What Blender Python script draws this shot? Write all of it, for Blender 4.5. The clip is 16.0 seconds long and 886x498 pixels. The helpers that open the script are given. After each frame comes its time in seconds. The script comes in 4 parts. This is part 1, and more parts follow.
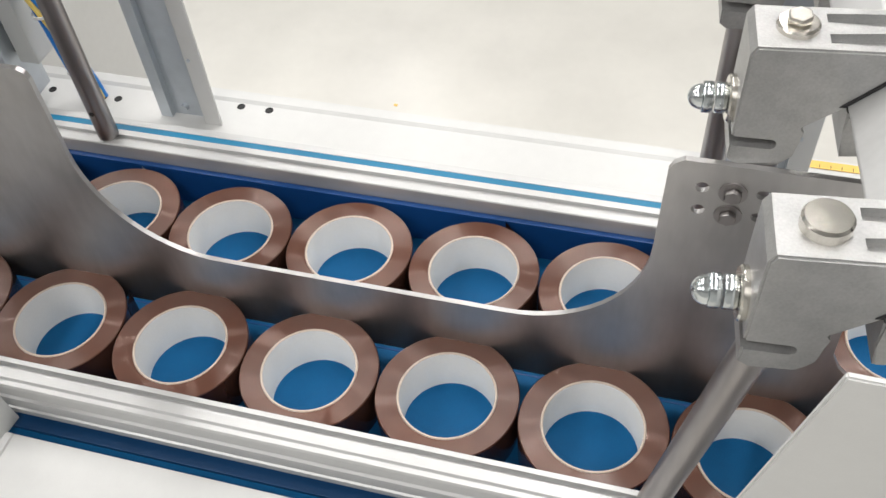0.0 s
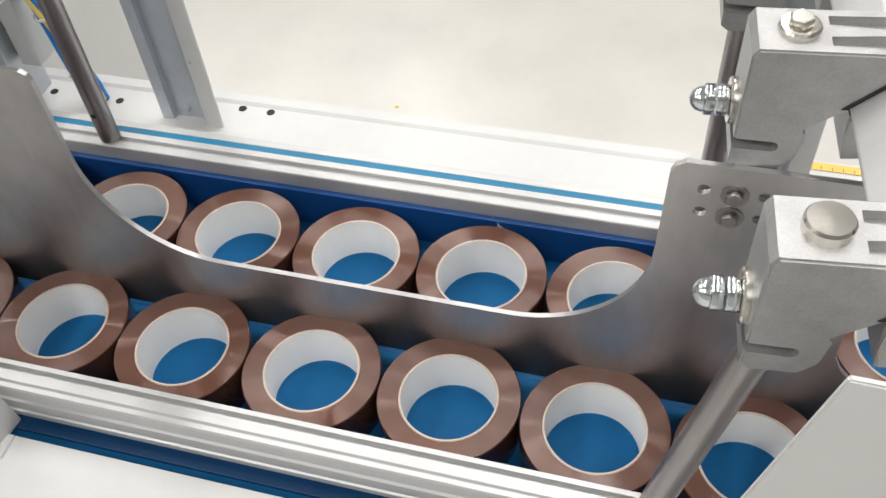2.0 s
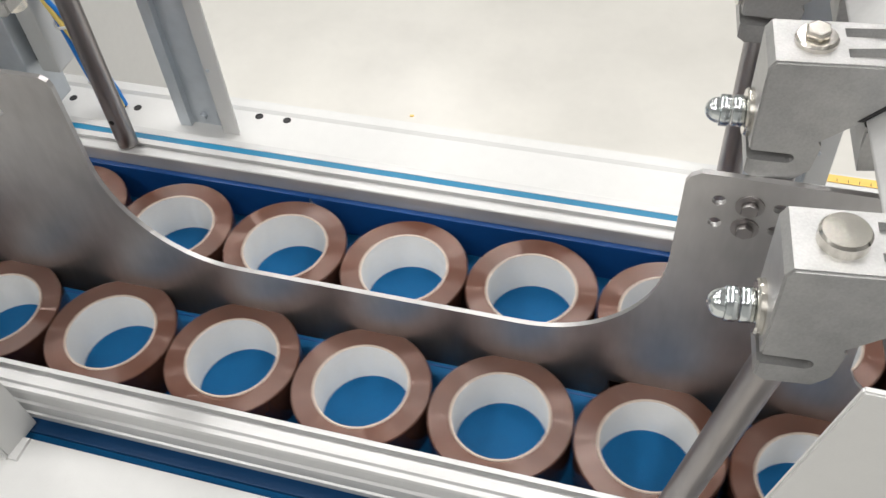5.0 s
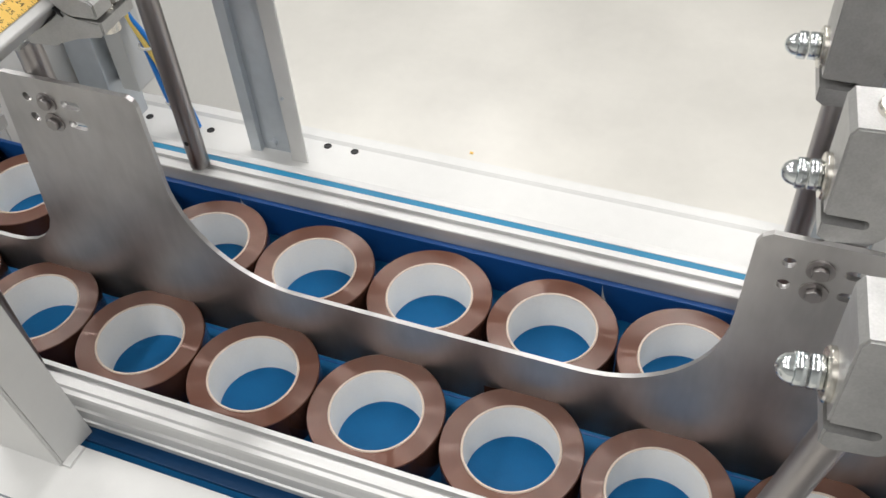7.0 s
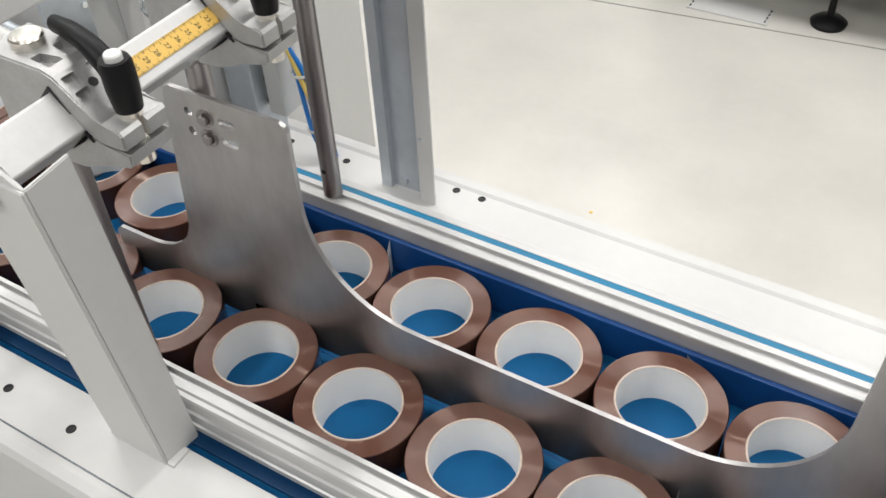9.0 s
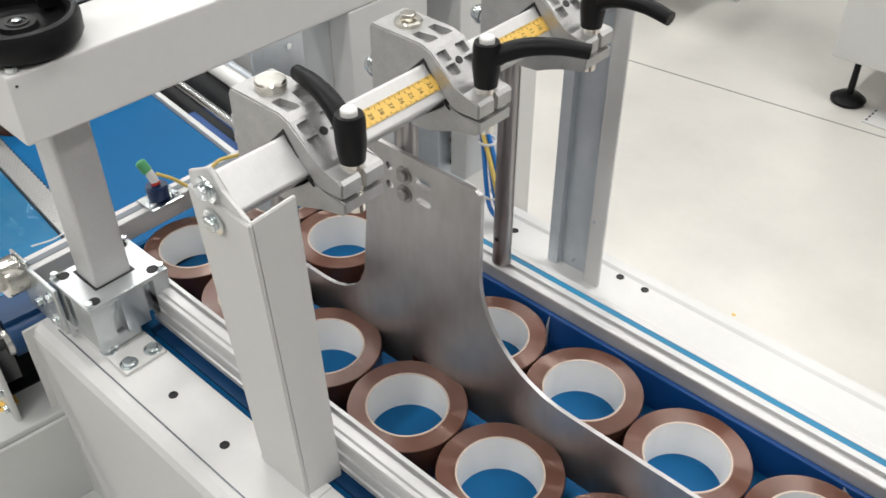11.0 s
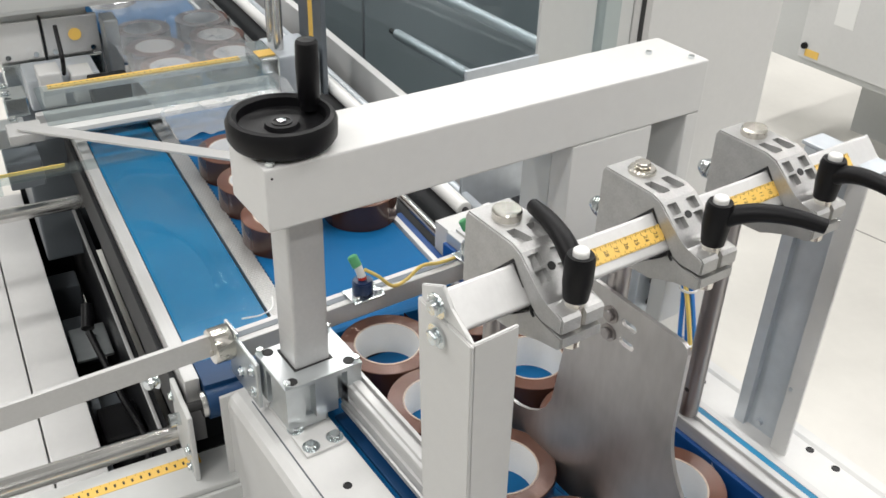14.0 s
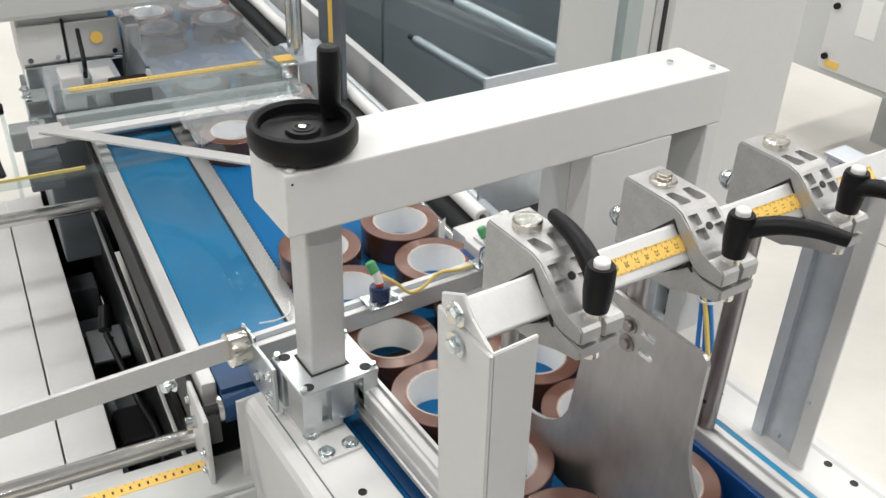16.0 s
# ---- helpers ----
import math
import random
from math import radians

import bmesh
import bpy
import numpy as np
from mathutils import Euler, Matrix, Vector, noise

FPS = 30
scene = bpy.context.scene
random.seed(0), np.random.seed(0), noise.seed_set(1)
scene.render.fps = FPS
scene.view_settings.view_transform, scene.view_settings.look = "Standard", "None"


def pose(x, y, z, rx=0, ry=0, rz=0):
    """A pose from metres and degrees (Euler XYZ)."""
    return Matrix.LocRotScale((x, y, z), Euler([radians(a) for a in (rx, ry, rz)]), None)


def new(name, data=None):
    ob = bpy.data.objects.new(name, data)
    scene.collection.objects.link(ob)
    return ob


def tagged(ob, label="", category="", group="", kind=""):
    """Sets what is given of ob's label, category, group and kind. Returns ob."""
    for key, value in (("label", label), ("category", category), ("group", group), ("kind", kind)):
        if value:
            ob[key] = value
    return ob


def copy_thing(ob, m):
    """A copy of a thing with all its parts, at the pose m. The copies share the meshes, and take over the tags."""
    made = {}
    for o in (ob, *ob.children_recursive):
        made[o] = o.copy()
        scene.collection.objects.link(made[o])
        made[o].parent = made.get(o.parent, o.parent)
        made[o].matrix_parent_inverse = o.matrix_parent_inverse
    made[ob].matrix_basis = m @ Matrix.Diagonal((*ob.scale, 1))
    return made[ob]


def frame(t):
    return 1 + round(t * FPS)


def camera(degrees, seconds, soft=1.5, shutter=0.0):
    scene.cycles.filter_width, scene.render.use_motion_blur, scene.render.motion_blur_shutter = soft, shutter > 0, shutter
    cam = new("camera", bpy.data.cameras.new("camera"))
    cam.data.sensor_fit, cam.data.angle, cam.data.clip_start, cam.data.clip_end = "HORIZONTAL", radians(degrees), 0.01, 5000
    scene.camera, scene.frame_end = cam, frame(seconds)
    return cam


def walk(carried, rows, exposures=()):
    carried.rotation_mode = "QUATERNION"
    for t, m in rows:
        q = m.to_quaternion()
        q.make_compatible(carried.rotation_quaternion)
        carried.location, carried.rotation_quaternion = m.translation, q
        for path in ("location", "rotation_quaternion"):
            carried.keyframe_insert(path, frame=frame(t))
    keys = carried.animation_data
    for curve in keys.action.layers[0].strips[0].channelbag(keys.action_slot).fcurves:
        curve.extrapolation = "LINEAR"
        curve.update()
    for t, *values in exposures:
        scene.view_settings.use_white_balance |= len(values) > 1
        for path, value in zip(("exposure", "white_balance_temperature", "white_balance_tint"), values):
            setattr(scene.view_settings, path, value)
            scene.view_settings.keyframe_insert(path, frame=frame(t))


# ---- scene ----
cam = camera(50.65, 16.0, soft=1.5, shutter=0.3)
PATH = [
    (0, pose(0.4333, -0.4098, 1.5668, 40.330, 3.550, 14.987)),
    (1, pose(0.4333, -0.4095, 1.5668, 40.309, 3.608, 14.930)),
    (2, pose(0.4328, -0.4096, 1.5674, 40.409, 3.606, 15.013)),
    (2.5, pose(0.4315, -0.4105, 1.5673, 40.578, 3.604, 15.771)),
    (3, pose(0.4314, -0.4106, 1.5674, 40.707, 3.642, 15.935)),
    (4, pose(0.4324, -0.4110, 1.5673, 40.942, 3.756, 15.979)),
    (5, pose(0.4326, -0.4116, 1.5684, 41.056, 3.842, 15.980)),
    (7.5, pose(0.4196, -0.4162, 1.5751, 44.370, 3.067, 23.407)),
    (8, pose(0.4181, -0.4152, 1.5744, 45.194, 2.912, 26.185)),
    (10.5, pose(0.3908, -0.4492, 1.6012, 49.787, 0.864, 38.968)),
    (11, pose(0.3812, -0.4544, 1.6019, 50.921, 0.206, 42.634)),
    (11.5, pose(0.3760, -0.4598, 1.6060, 52.031, -0.229, 45.339)),
    (12, pose(0.3709, -0.4670, 1.6100, 53.261, -0.648, 48.150)),
    (12.5, pose(0.3659, -0.4734, 1.6138, 54.358, -1.023, 50.627)),
    (13, pose(0.3634, -0.4784, 1.6180, 55.464, -1.280, 52.450)),
    (13.5, pose(0.3610, -0.4843, 1.6219, 56.517, -1.505, 54.100)),
    (14, pose(0.3593, -0.4895, 1.6258, 57.444, -1.646, 55.858)),
    (14.5, pose(0.3574, -0.4918, 1.6281, 58.026, -1.731, 56.796)),
    (15, pose(0.3568, -0.4913, 1.6270, 57.906, -1.759, 56.802)),
    (15.5, pose(0.3557, -0.4918, 1.6266, 57.685, -1.854, 56.976)),
    (16, pose(0.3561, -0.4922, 1.6271, 57.759, -1.830, 57.016)),
]
walk(cam, PATH, [(0.0, -0.03), (5.0, -0.03), (8.0, -0.08), (11.0, -0.03), (13.0, 0.03), (16.0, 0.06)])

# ---- light ----
world = bpy.data.worlds.new("hall_air")
scene.world = world
world.use_nodes = True
world.node_tree.nodes["Background"].inputs[0].default_value = (0.9, 0.95, 1.0, 1)
world.node_tree.nodes["Background"].inputs[1].default_value = 0.2


def ceiling_lamp(x, y, watts, sx=0.28, sy=2.2):
    data = bpy.data.lights.new("ceiling_lamp", "AREA")
    data.shape, data.size, data.size_y, data.energy = "RECTANGLE", sx, sy, watts
    data.color = (1.0, 0.978, 0.955)
    ob = new("ceiling_lamp", data)
    ob.matrix_world = pose(x, y, 4.70)
    return tagged(ob, "long white ceiling lamp of the factory hall", "lamp", "ceiling lamps")


for lx in (-6.9, -4.4, -1.9, 0.6, 3.1):
    for ly in (-2.6, 1.6, 5.2):
        ceiling_lamp(lx, ly, 63)


# ---- materials ----
def mat(name, color, rough=0.5, metal=0.0, grain=0.0, scale=60.0, bump=0.0, spots=0.0, stretch=(1, 1, 1), spec=0.5, coat=0.0, aniso=0.0):
    m = bpy.data.materials.new(name)
    m.use_nodes = True
    nt = m.node_tree
    b = nt.nodes["Principled BSDF"]
    b.inputs["Base Color"].default_value = (*color, 1)
    b.inputs["Roughness"].default_value = rough
    b.inputs["Metallic"].default_value = metal
    b.inputs["Specular IOR Level"].default_value = spec
    b.inputs["Coat Weight"].default_value = coat
    b.inputs["Anisotropic"].default_value = aniso
    co = nt.nodes.new("ShaderNodeTexCoord")
    mp = nt.nodes.new("ShaderNodeMapping")
    mp.inputs["Scale"].default_value = stretch
    nt.links.new(co.outputs["Object"], mp.inputs[0])
    fine = nt.nodes.new("ShaderNodeTexNoise")
    fine.inputs["Scale"].default_value, fine.inputs["Detail"].default_value = scale, 4
    broad = nt.nodes.new("ShaderNodeTexNoise")
    broad.inputs["Scale"].default_value, broad.inputs["Detail"].default_value = scale / 12, 3
    nt.links.new(mp.outputs[0], fine.inputs[0])
    nt.links.new(co.outputs["Object"], broad.inputs[0])
    if grain or spots:
        add = nt.nodes.new("ShaderNodeMath")
        add.operation = "MULTIPLY_ADD"
        nt.links.new(fine.outputs[0], add.inputs[0])
        add.inputs[1].default_value = grain
        mul = nt.nodes.new("ShaderNodeMath")
        mul.operation = "MULTIPLY_ADD"
        nt.links.new(broad.outputs[0], mul.inputs[0])
        mul.inputs[1].default_value, mul.inputs[2].default_value = spots, 1 - (grain + spots) / 2
        nt.links.new(mul.outputs[0], add.inputs[2])
        mix = nt.nodes.new("ShaderNodeVectorMath")
        mix.operation = "SCALE"
        mix.inputs[0].default_value = color
        nt.links.new(add.outputs[0], mix.inputs["Scale"])
        nt.links.new(mix.outputs[0], b.inputs["Base Color"])
        rr = nt.nodes.new("ShaderNodeMath")
        rr.operation = "MULTIPLY_ADD"
        nt.links.new(broad.outputs[0], rr.inputs[0])
        rr.inputs[1].default_value, rr.inputs[2].default_value = 0.25 * rough, rough * 0.87
        nt.links.new(rr.outputs[0], b.inputs["Roughness"])
    if bump:
        bp = nt.nodes.new("ShaderNodeBump")
        bp.inputs["Strength"].default_value, bp.inputs["Distance"].default_value = bump, 0.001
        nt.links.new(fine.outputs[0], bp.inputs["Height"])
        nt.links.new(bp.outputs[0], b.inputs["Normal"])
    return m


def clear(name, color, rough=0.02, see=0.85, gloss=0.04, milk=0.0):
    """Thin clear sheet: mostly see-through, with a little mirror gloss."""
    m = bpy.data.materials.new(name)
    m.use_nodes = True
    nt = m.node_tree
    out = nt.nodes["Material Output"]
    nt.nodes.remove(nt.nodes["Principled BSDF"])
    tr = nt.nodes.new("ShaderNodeBsdfTransparent")
    tr.inputs[0].default_value = (*color, 1)
    gl = nt.nodes.new("ShaderNodeBsdfGlossy")
    gl.inputs["Roughness"].default_value = rough
    gl.inputs[0].default_value = (0.9, 0.95, 1, 1)
    fr = nt.nodes.new("ShaderNodeLayerWeight")
    pw = nt.nodes.new("ShaderNodeMath")
    pw.operation = "POWER"
    pw.inputs[1].default_value = 4.0
    nt.links.new(fr.outputs["Facing"], pw.inputs[0])
    ad = nt.nodes.new("ShaderNodeMath")
    ad.operation = "MULTIPLY_ADD"
    ad.inputs[1].default_value, ad.inputs[2].default_value = 0.6, gloss
    nt.links.new(pw.outputs[0], ad.inputs[0])
    mx = nt.nodes.new("ShaderNodeMixShader")
    nt.links.new(ad.outputs[0], mx.inputs[0])
    nt.links.new(tr.outputs[0], mx.inputs[1])
    nt.links.new(gl.outputs[0], mx.inputs[2])
    df = nt.nodes.new("ShaderNodeBsdfDiffuse")
    df.inputs[0].default_value = (0.86, 0.87, 0.88, 1)
    m2 = nt.nodes.new("ShaderNodeMixShader")
    m2.inputs[0].default_value = milk
    nt.links.new(mx.outputs[0], m2.inputs[1])
    nt.links.new(df.outputs[0], m2.inputs[2])
    nt.links.new(m2.outputs[0], out.inputs[0])
    return m


WHITE = mat("white_powder_coat", (0.64, 0.64, 0.63), 0.46, grain=0.05, scale=900, bump=0.04, spots=0.07, spec=0.3)
GREYWHITE = mat("light_grey_powder_coat", (0.56, 0.57, 0.56), 0.42, grain=0.05, scale=900, bump=0.04, spots=0.06)
ALU = mat("anodised_aluminium", (0.58, 0.58, 0.575), 0.46, 0.5, grain=0.12, scale=250, bump=0.05, spots=0.08, stretch=(0.05, 1, 1))
BRIGHT = mat("bright_steel", (0.72, 0.71, 0.69), 0.2, 1.0, grain=0.15, scale=200, spots=0.15)
ROD = mat("turned_steel_rod", (0.36, 0.34, 0.335), 0.36, 1.0, grain=0.15, scale=300, bump=0.03, spots=0.2, stretch=(1, 1, 0.1))
ZINC = mat("zinc_plated_steel", (0.70, 0.74, 0.75), 0.16, 1.0, grain=0.2, scale=120, spots=0.2)
NICKEL = mat("nickel_plated_bolt", (0.72, 0.69, 0.63), 0.2, 1.0, grain=0.1, scale=200, spots=0.15)
SATIN = mat("satin_zinc_sheet", (0.56, 0.59, 0.60), 0.36, 0.9, grain=0.2, scale=60, spots=0.25)
CAST = mat("cast_aluminium", (0.44, 0.44, 0.435), 0.42, 0.7, grain=0.3, scale=700, bump=0.12, spots=0.45)
PLATE = mat("mill_finish_steel_plate", (0.50, 0.49, 0.485), 0.43, 1.0, grain=0.2, scale=160, bump=0.04, spots=0.85, stretch=(1, 1, 0.25))
GALV = mat("galvanised_steel", (0.56, 0.60, 0.64), 0.42, 0.5, grain=0.22, scale=60, spots=0.25)
BELT = mat("blue_conveyor_belt", (0.005, 0.112, 0.285), 0.55, grain=0.45, scale=1300, bump=0.35, spots=0.16, spec=0.18)
SHINYBELT = mat("blue_belt_under_film", (0.003, 0.135, 0.29), 0.2, grain=0.15, scale=200, bump=0.02, spots=0.3)
# belt blue darkened to paint in shade, at the nose and under the front rail
SHADEDBELT = mat("shaded_blue_belt", (0.003, 0.042, 0.125), 0.45, grain=0.2, scale=400, bump=0.1, spots=0.2)
BLUEPAD = mat("blue_plastic_guide", (0.006, 0.066, 0.25), 0.42, grain=0.15, scale=300, spots=0.1)
BLUESTRIP = mat("blue_slot_strip", (0.006, 0.19, 0.355), 0.45, grain=0.1, scale=300)
KRAFT = mat("core_board_edge", (0.60, 0.50, 0.42), 0.75, grain=0.25, scale=500, bump=0.2)
CORE = mat("white_paper_core", (0.90, 0.885, 0.85), 0.7, grain=0.08, scale=500, bump=0.15, spots=0.05)
BLACK = mat("black_plastic", (0.006, 0.006, 0.007), 0.42, grain=0.4, scale=900, bump=0.15, spec=0.2)
RUBBER = mat("black_rubber", (0.015, 0.015, 0.016), 0.6)
# near-black with the shade of the pit and the gaps put into its colour
DARK = mat("deep_shade_black", (0.016, 0.017, 0.019), 0.5, grain=0.7, scale=20, spots=0.5, spec=0.25)
MIDGREY = mat("mid_grey_sheet", (0.33, 0.36, 0.38), 0.4, 0.2, grain=0.2, scale=14, spots=0.35)
DARKGREY = mat("dark_grey_sheet", (0.16, 0.18, 0.2), 0.4, 0.3, grain=0.2, scale=30)
YELLOW = mat("yellow_scale_tape", (0.84, 0.54, 0.12), 0.4, grain=0.06, scale=200)
INK = mat("black_ink", (0.03, 0.025, 0.02), 0.5)
WHITEPLASTIC = mat("white_plastic", (0.8, 0.8, 0.78), 0.35)
GREENPLASTIC = mat("green_plug", (0.10, 0.36, 0.16), 0.4)
REDGLOW = mat("red_plug", (0.5, 0.03, 0.02), 0.3)
YELLOWCABLE = mat("yellow_cable_sheath", (0.78, 0.58, 0.16), 0.45)
BLUECABLE = mat("blue_air_hose", (0.02, 0.2, 0.62), 0.3)
NAVY = mat("dark_blue_sensor", (0.01, 0.03, 0.09), 0.3)
PERF = mat("perforated_steel", (0.5, 0.5, 0.49), 0.35, 0.8, grain=0.3, scale=300)
FLOOR = mat("polished_concrete", (0.64, 0.625, 0.585), 0.3, grain=0.06, scale=34, spots=0.34, bump=0.02)
WALL = mat("hall_wall_paint", (0.55, 0.56, 0.56), 0.6, grain=0.04, scale=12)
ROOF = mat("hall_roof_sheet", (0.38, 0.39, 0.40), 0.6, grain=0.06, scale=12)
GLASS = clear("clear_guard_panel", (0.86, 0.9, 0.9))
FILM_THIN = clear("thin_film", (0.97, 0.98, 0.98), 0.07, gloss=0.025)
FILM = clear("shrink_film", (0.95, 0.96, 0.97), 0.12, gloss=0.22, milk=0.17)


def tape_material():
    """Brown film wound edge-on: fine rings, and a sheen that runs across the rings."""
    m = mat("brown_packing_tape", (0.108, 0.039, 0.022), 0.32, grain=0.3, scale=90, spots=0.3)
    nt = m.node_tree
    b = nt.nodes["Principled BSDF"]
    b.inputs["Anisotropic"].default_value = 0.95
    b.inputs["Anisotropic Rotation"].default_value = 0.25
    b.inputs["Specular IOR Level"].default_value = 0.5
    tan = nt.nodes.new("ShaderNodeTangent")
    tan.direction_type, tan.axis = "RADIAL", "Z"
    nt.links.new(tan.outputs[0], b.inputs["Tangent"])
    co = nt.nodes.new("ShaderNodeTexCoord")
    ln = nt.nodes.new("ShaderNodeVectorMath")
    ln.operation = "LENGTH"
    fl = nt.nodes.new("ShaderNodeVectorMath")
    fl.operation = "MULTIPLY"
    fl.inputs[1].default_value = (1, 1, 0)
    nt.links.new(co.outputs["Object"], fl.inputs[0])
    nt.links.new(fl.outputs[0], ln.inputs[0])
    nz = nt.nodes.new("ShaderNodeTexNoise")
    nz.noise_dimensions = "1D"
    nz.inputs["Scale"].default_value, nz.inputs["Detail"].default_value = 1600, 2
    nt.links.new(ln.outputs["Value"], nz.inputs["W"])
    bp = nt.nodes.new("ShaderNodeBump")
    bp.inputs["Strength"].default_value, bp.inputs["Distance"].default_value = 0.03, 0.0003
    nt.links.new(nz.outputs[0], bp.inputs["Height"])
    nt.links.new(bp.outputs[0], b.inputs["Normal"])
    # the cut film edges mirror light mainly along the rings
    gl = nt.nodes.new("ShaderNodeBsdfAnisotropic")
    gl.inputs["Color"].default_value = (0.80, 0.62, 0.55, 1)
    gl.inputs["Roughness"].default_value, gl.inputs["Anisotropy"].default_value, gl.inputs["Rotation"].default_value = 0.13, 0.97, 0.25
    nt.links.new(tan.outputs[0], gl.inputs["Tangent"])
    mx = nt.nodes.new("ShaderNodeMixShader")
    mx.inputs[0].default_value = 0.07
    nt.links.new(b.outputs[0], mx.inputs[1])
    nt.links.new(gl.outputs[0], mx.inputs[2])
    nt.links.new(mx.outputs[0], nt.nodes["Material Output"].inputs[0])
    return m


TAPE = tape_material()
TAPESIDE = mat("brown_tape_outside", (0.060, 0.027, 0.019), 0.2, grain=0.15, scale=60, coat=0.3)


# ---- mesh helpers ----
def part(name, bm, material, parent=None, label="", smooth=False):
    me = bpy.data.meshes.new(name)
    bmesh.ops.recalc_face_normals(bm, faces=bm.faces)
    bm.to_mesh(me)
    bm.free()
    me.materials.append(material)
    if smooth:
        for p in me.polygons:
            p.use_smooth = True
        me.set_sharp_from_angle(angle=radians(35))
    ob = new(name, me)
    if parent is not None:
        ob.parent = parent
    if label:
        ob["label"] = label
    return ob


def thing(name, label, category, at=(0, 0, 0), group="", kind=""):
    ob = new(name)
    ob.empty_display_size = 0.02
    ob.matrix_world = pose(*at)
    return tagged(ob, label, category, group, kind)


def block(x0, x1, y0, y1, z0, z1, bevel=0.0, bm=None, m=None):
    bm = bm or bmesh.new()
    base = Matrix.Translation(((x0 + x1) / 2, (y0 + y1) / 2, (z0 + z1) / 2)) @ Matrix.Diagonal((x1 - x0, y1 - y0, z1 - z0, 1))
    vs = bmesh.ops.create_cube(bm, size=1, matrix=base)["verts"]
    if bevel:
        es = list({e for v in vs for e in v.link_edges})
        r = bmesh.ops.bevel(bm, geom=es, offset=bevel, segments=2, affect="EDGES", profile=0.6)
        vs = list({v for f in r["faces"] for v in f.verts} | {v for v in vs if v.is_valid})
    if m is not None:
        bmesh.ops.transform(bm, matrix=m, verts=[v for v in vs if v.is_valid])
    return bm


def rod(a, b, r, seg=20, bm=None, r2=None, bevel=0.0):
    bm = bm or bmesh.new()
    a, b = Vector(a), Vector(b)
    d = b - a
    m = Matrix.Translation((a + b) / 2) @ d.to_track_quat("Z", "Y").to_matrix().to_4x4()
    vs = bmesh.ops.create_cone(bm, cap_ends=True, segments=seg, radius1=r, radius2=r if r2 is None else r2, depth=d.length, matrix=m)["verts"]
    if bevel:
        es = list({e for v in vs for e in v.link_edges if len(e.link_faces) == 2 and any(len(f.verts) > 4 for f in e.link_faces)})
        bmesh.ops.bevel(bm, geom=es, offset=bevel, segments=2, affect="EDGES")
    return bm


def prism(pts, axis, a, b, bevel=0.0, bm=None, seg=2):
    """A closed outline, drawn out along an axis from a to b. Outline pairs: (x, z) for y, (y, z) for x, (x, y) for z."""
    bm = bm or bmesh.new()
    put = {"y": lambda p, t: (p[0], t, p[1]), "x": lambda p, t: (t, p[0], p[1]), "z": lambda p, t: (p[0], p[1], t)}[axis]
    lo = [bm.verts.new(put(p, a)) for p in pts]
    hi = [bm.verts.new(put(p, b)) for p in pts]
    n = len(pts)
    f = [bm.faces.new(lo), bm.faces.new(hi[::-1])]
    for i in range(n):
        f.append(bm.faces.new((lo[i], lo[(i + 1) % n], hi[(i + 1) % n], hi[i])))
    if bevel:
        es = [e for fc in f[:2] for e in fc.edges]
        bmesh.ops.bevel(bm, geom=list(set(es)), offset=bevel, segments=seg, affect="EDGES")
    return bm


def lathe(profile, seg=48, bm=None, m=None, closed=True):
    """A ring turned from (radius, z) pairs about z."""
    bm = bm or bmesh.new()
    rings = []
    for i in range(seg):
        a = 2 * math.pi * i / seg
        rings.append([bm.verts.new((r * math.cos(a), r * math.sin(a), z)) for r, z in profile])
    n = len(profile)
    for i in range(seg):
        p, q = rings[i], rings[(i + 1) % seg]
        for k in range(n if closed else n - 1):
            bm.faces.new((p[k], p[(k + 1) % n], q[(k + 1) % n], q[k]))
    if m is not None:
        bmesh.ops.transform(bm, matrix=m, verts=[v for r in rings for v in r])
    return bm


def hose(points, r, seg=8, steps=8, bm=None):
    """A bent round cable through the points."""
    bm = bm or bmesh.new()
    P = [Vector(p) for p in points]
    P = [2 * P[0] - P[1]] + P + [2 * P[-1] - P[-2]]
    path = []
    for i in range(1, len(P) - 2):
        for s in range(steps):
            t = s / steps
            a, b, c, d = P[i - 1], P[i], P[i + 1], P[i + 2]
            path.append(0.5 * (2 * b + (c - a) * t + (2 * a - 5 * b + 4 * c - d) * t * t + (3 * b - a - 3 * c + d) * t ** 3))
    path.append(P[-2])
    rings = []
    for i, p in enumerate(path):
        d = (path[min(i + 1, len(path) - 1)] - path[max(i - 1, 0)]).normalized()
        u = d.orthogonal().normalized() if i == 0 else (u - d * u.dot(d)).normalized()
        w = d.cross(u)
        rings.append([bm.verts.new(p + r * (math.cos(2 * math.pi * k / seg) * u + math.sin(2 * math.pi * k / seg) * w)) for k in range(seg)])
    for a, b in zip(rings, rings[1:]):
        for k in range(seg):
            bm.faces.new((a[k], a[(k + 1) % seg], b[(k + 1) % seg], b[k]))
    bm.faces.new(rings[0][::-1])
    bm.faces.new(rings[-1])
    return bm


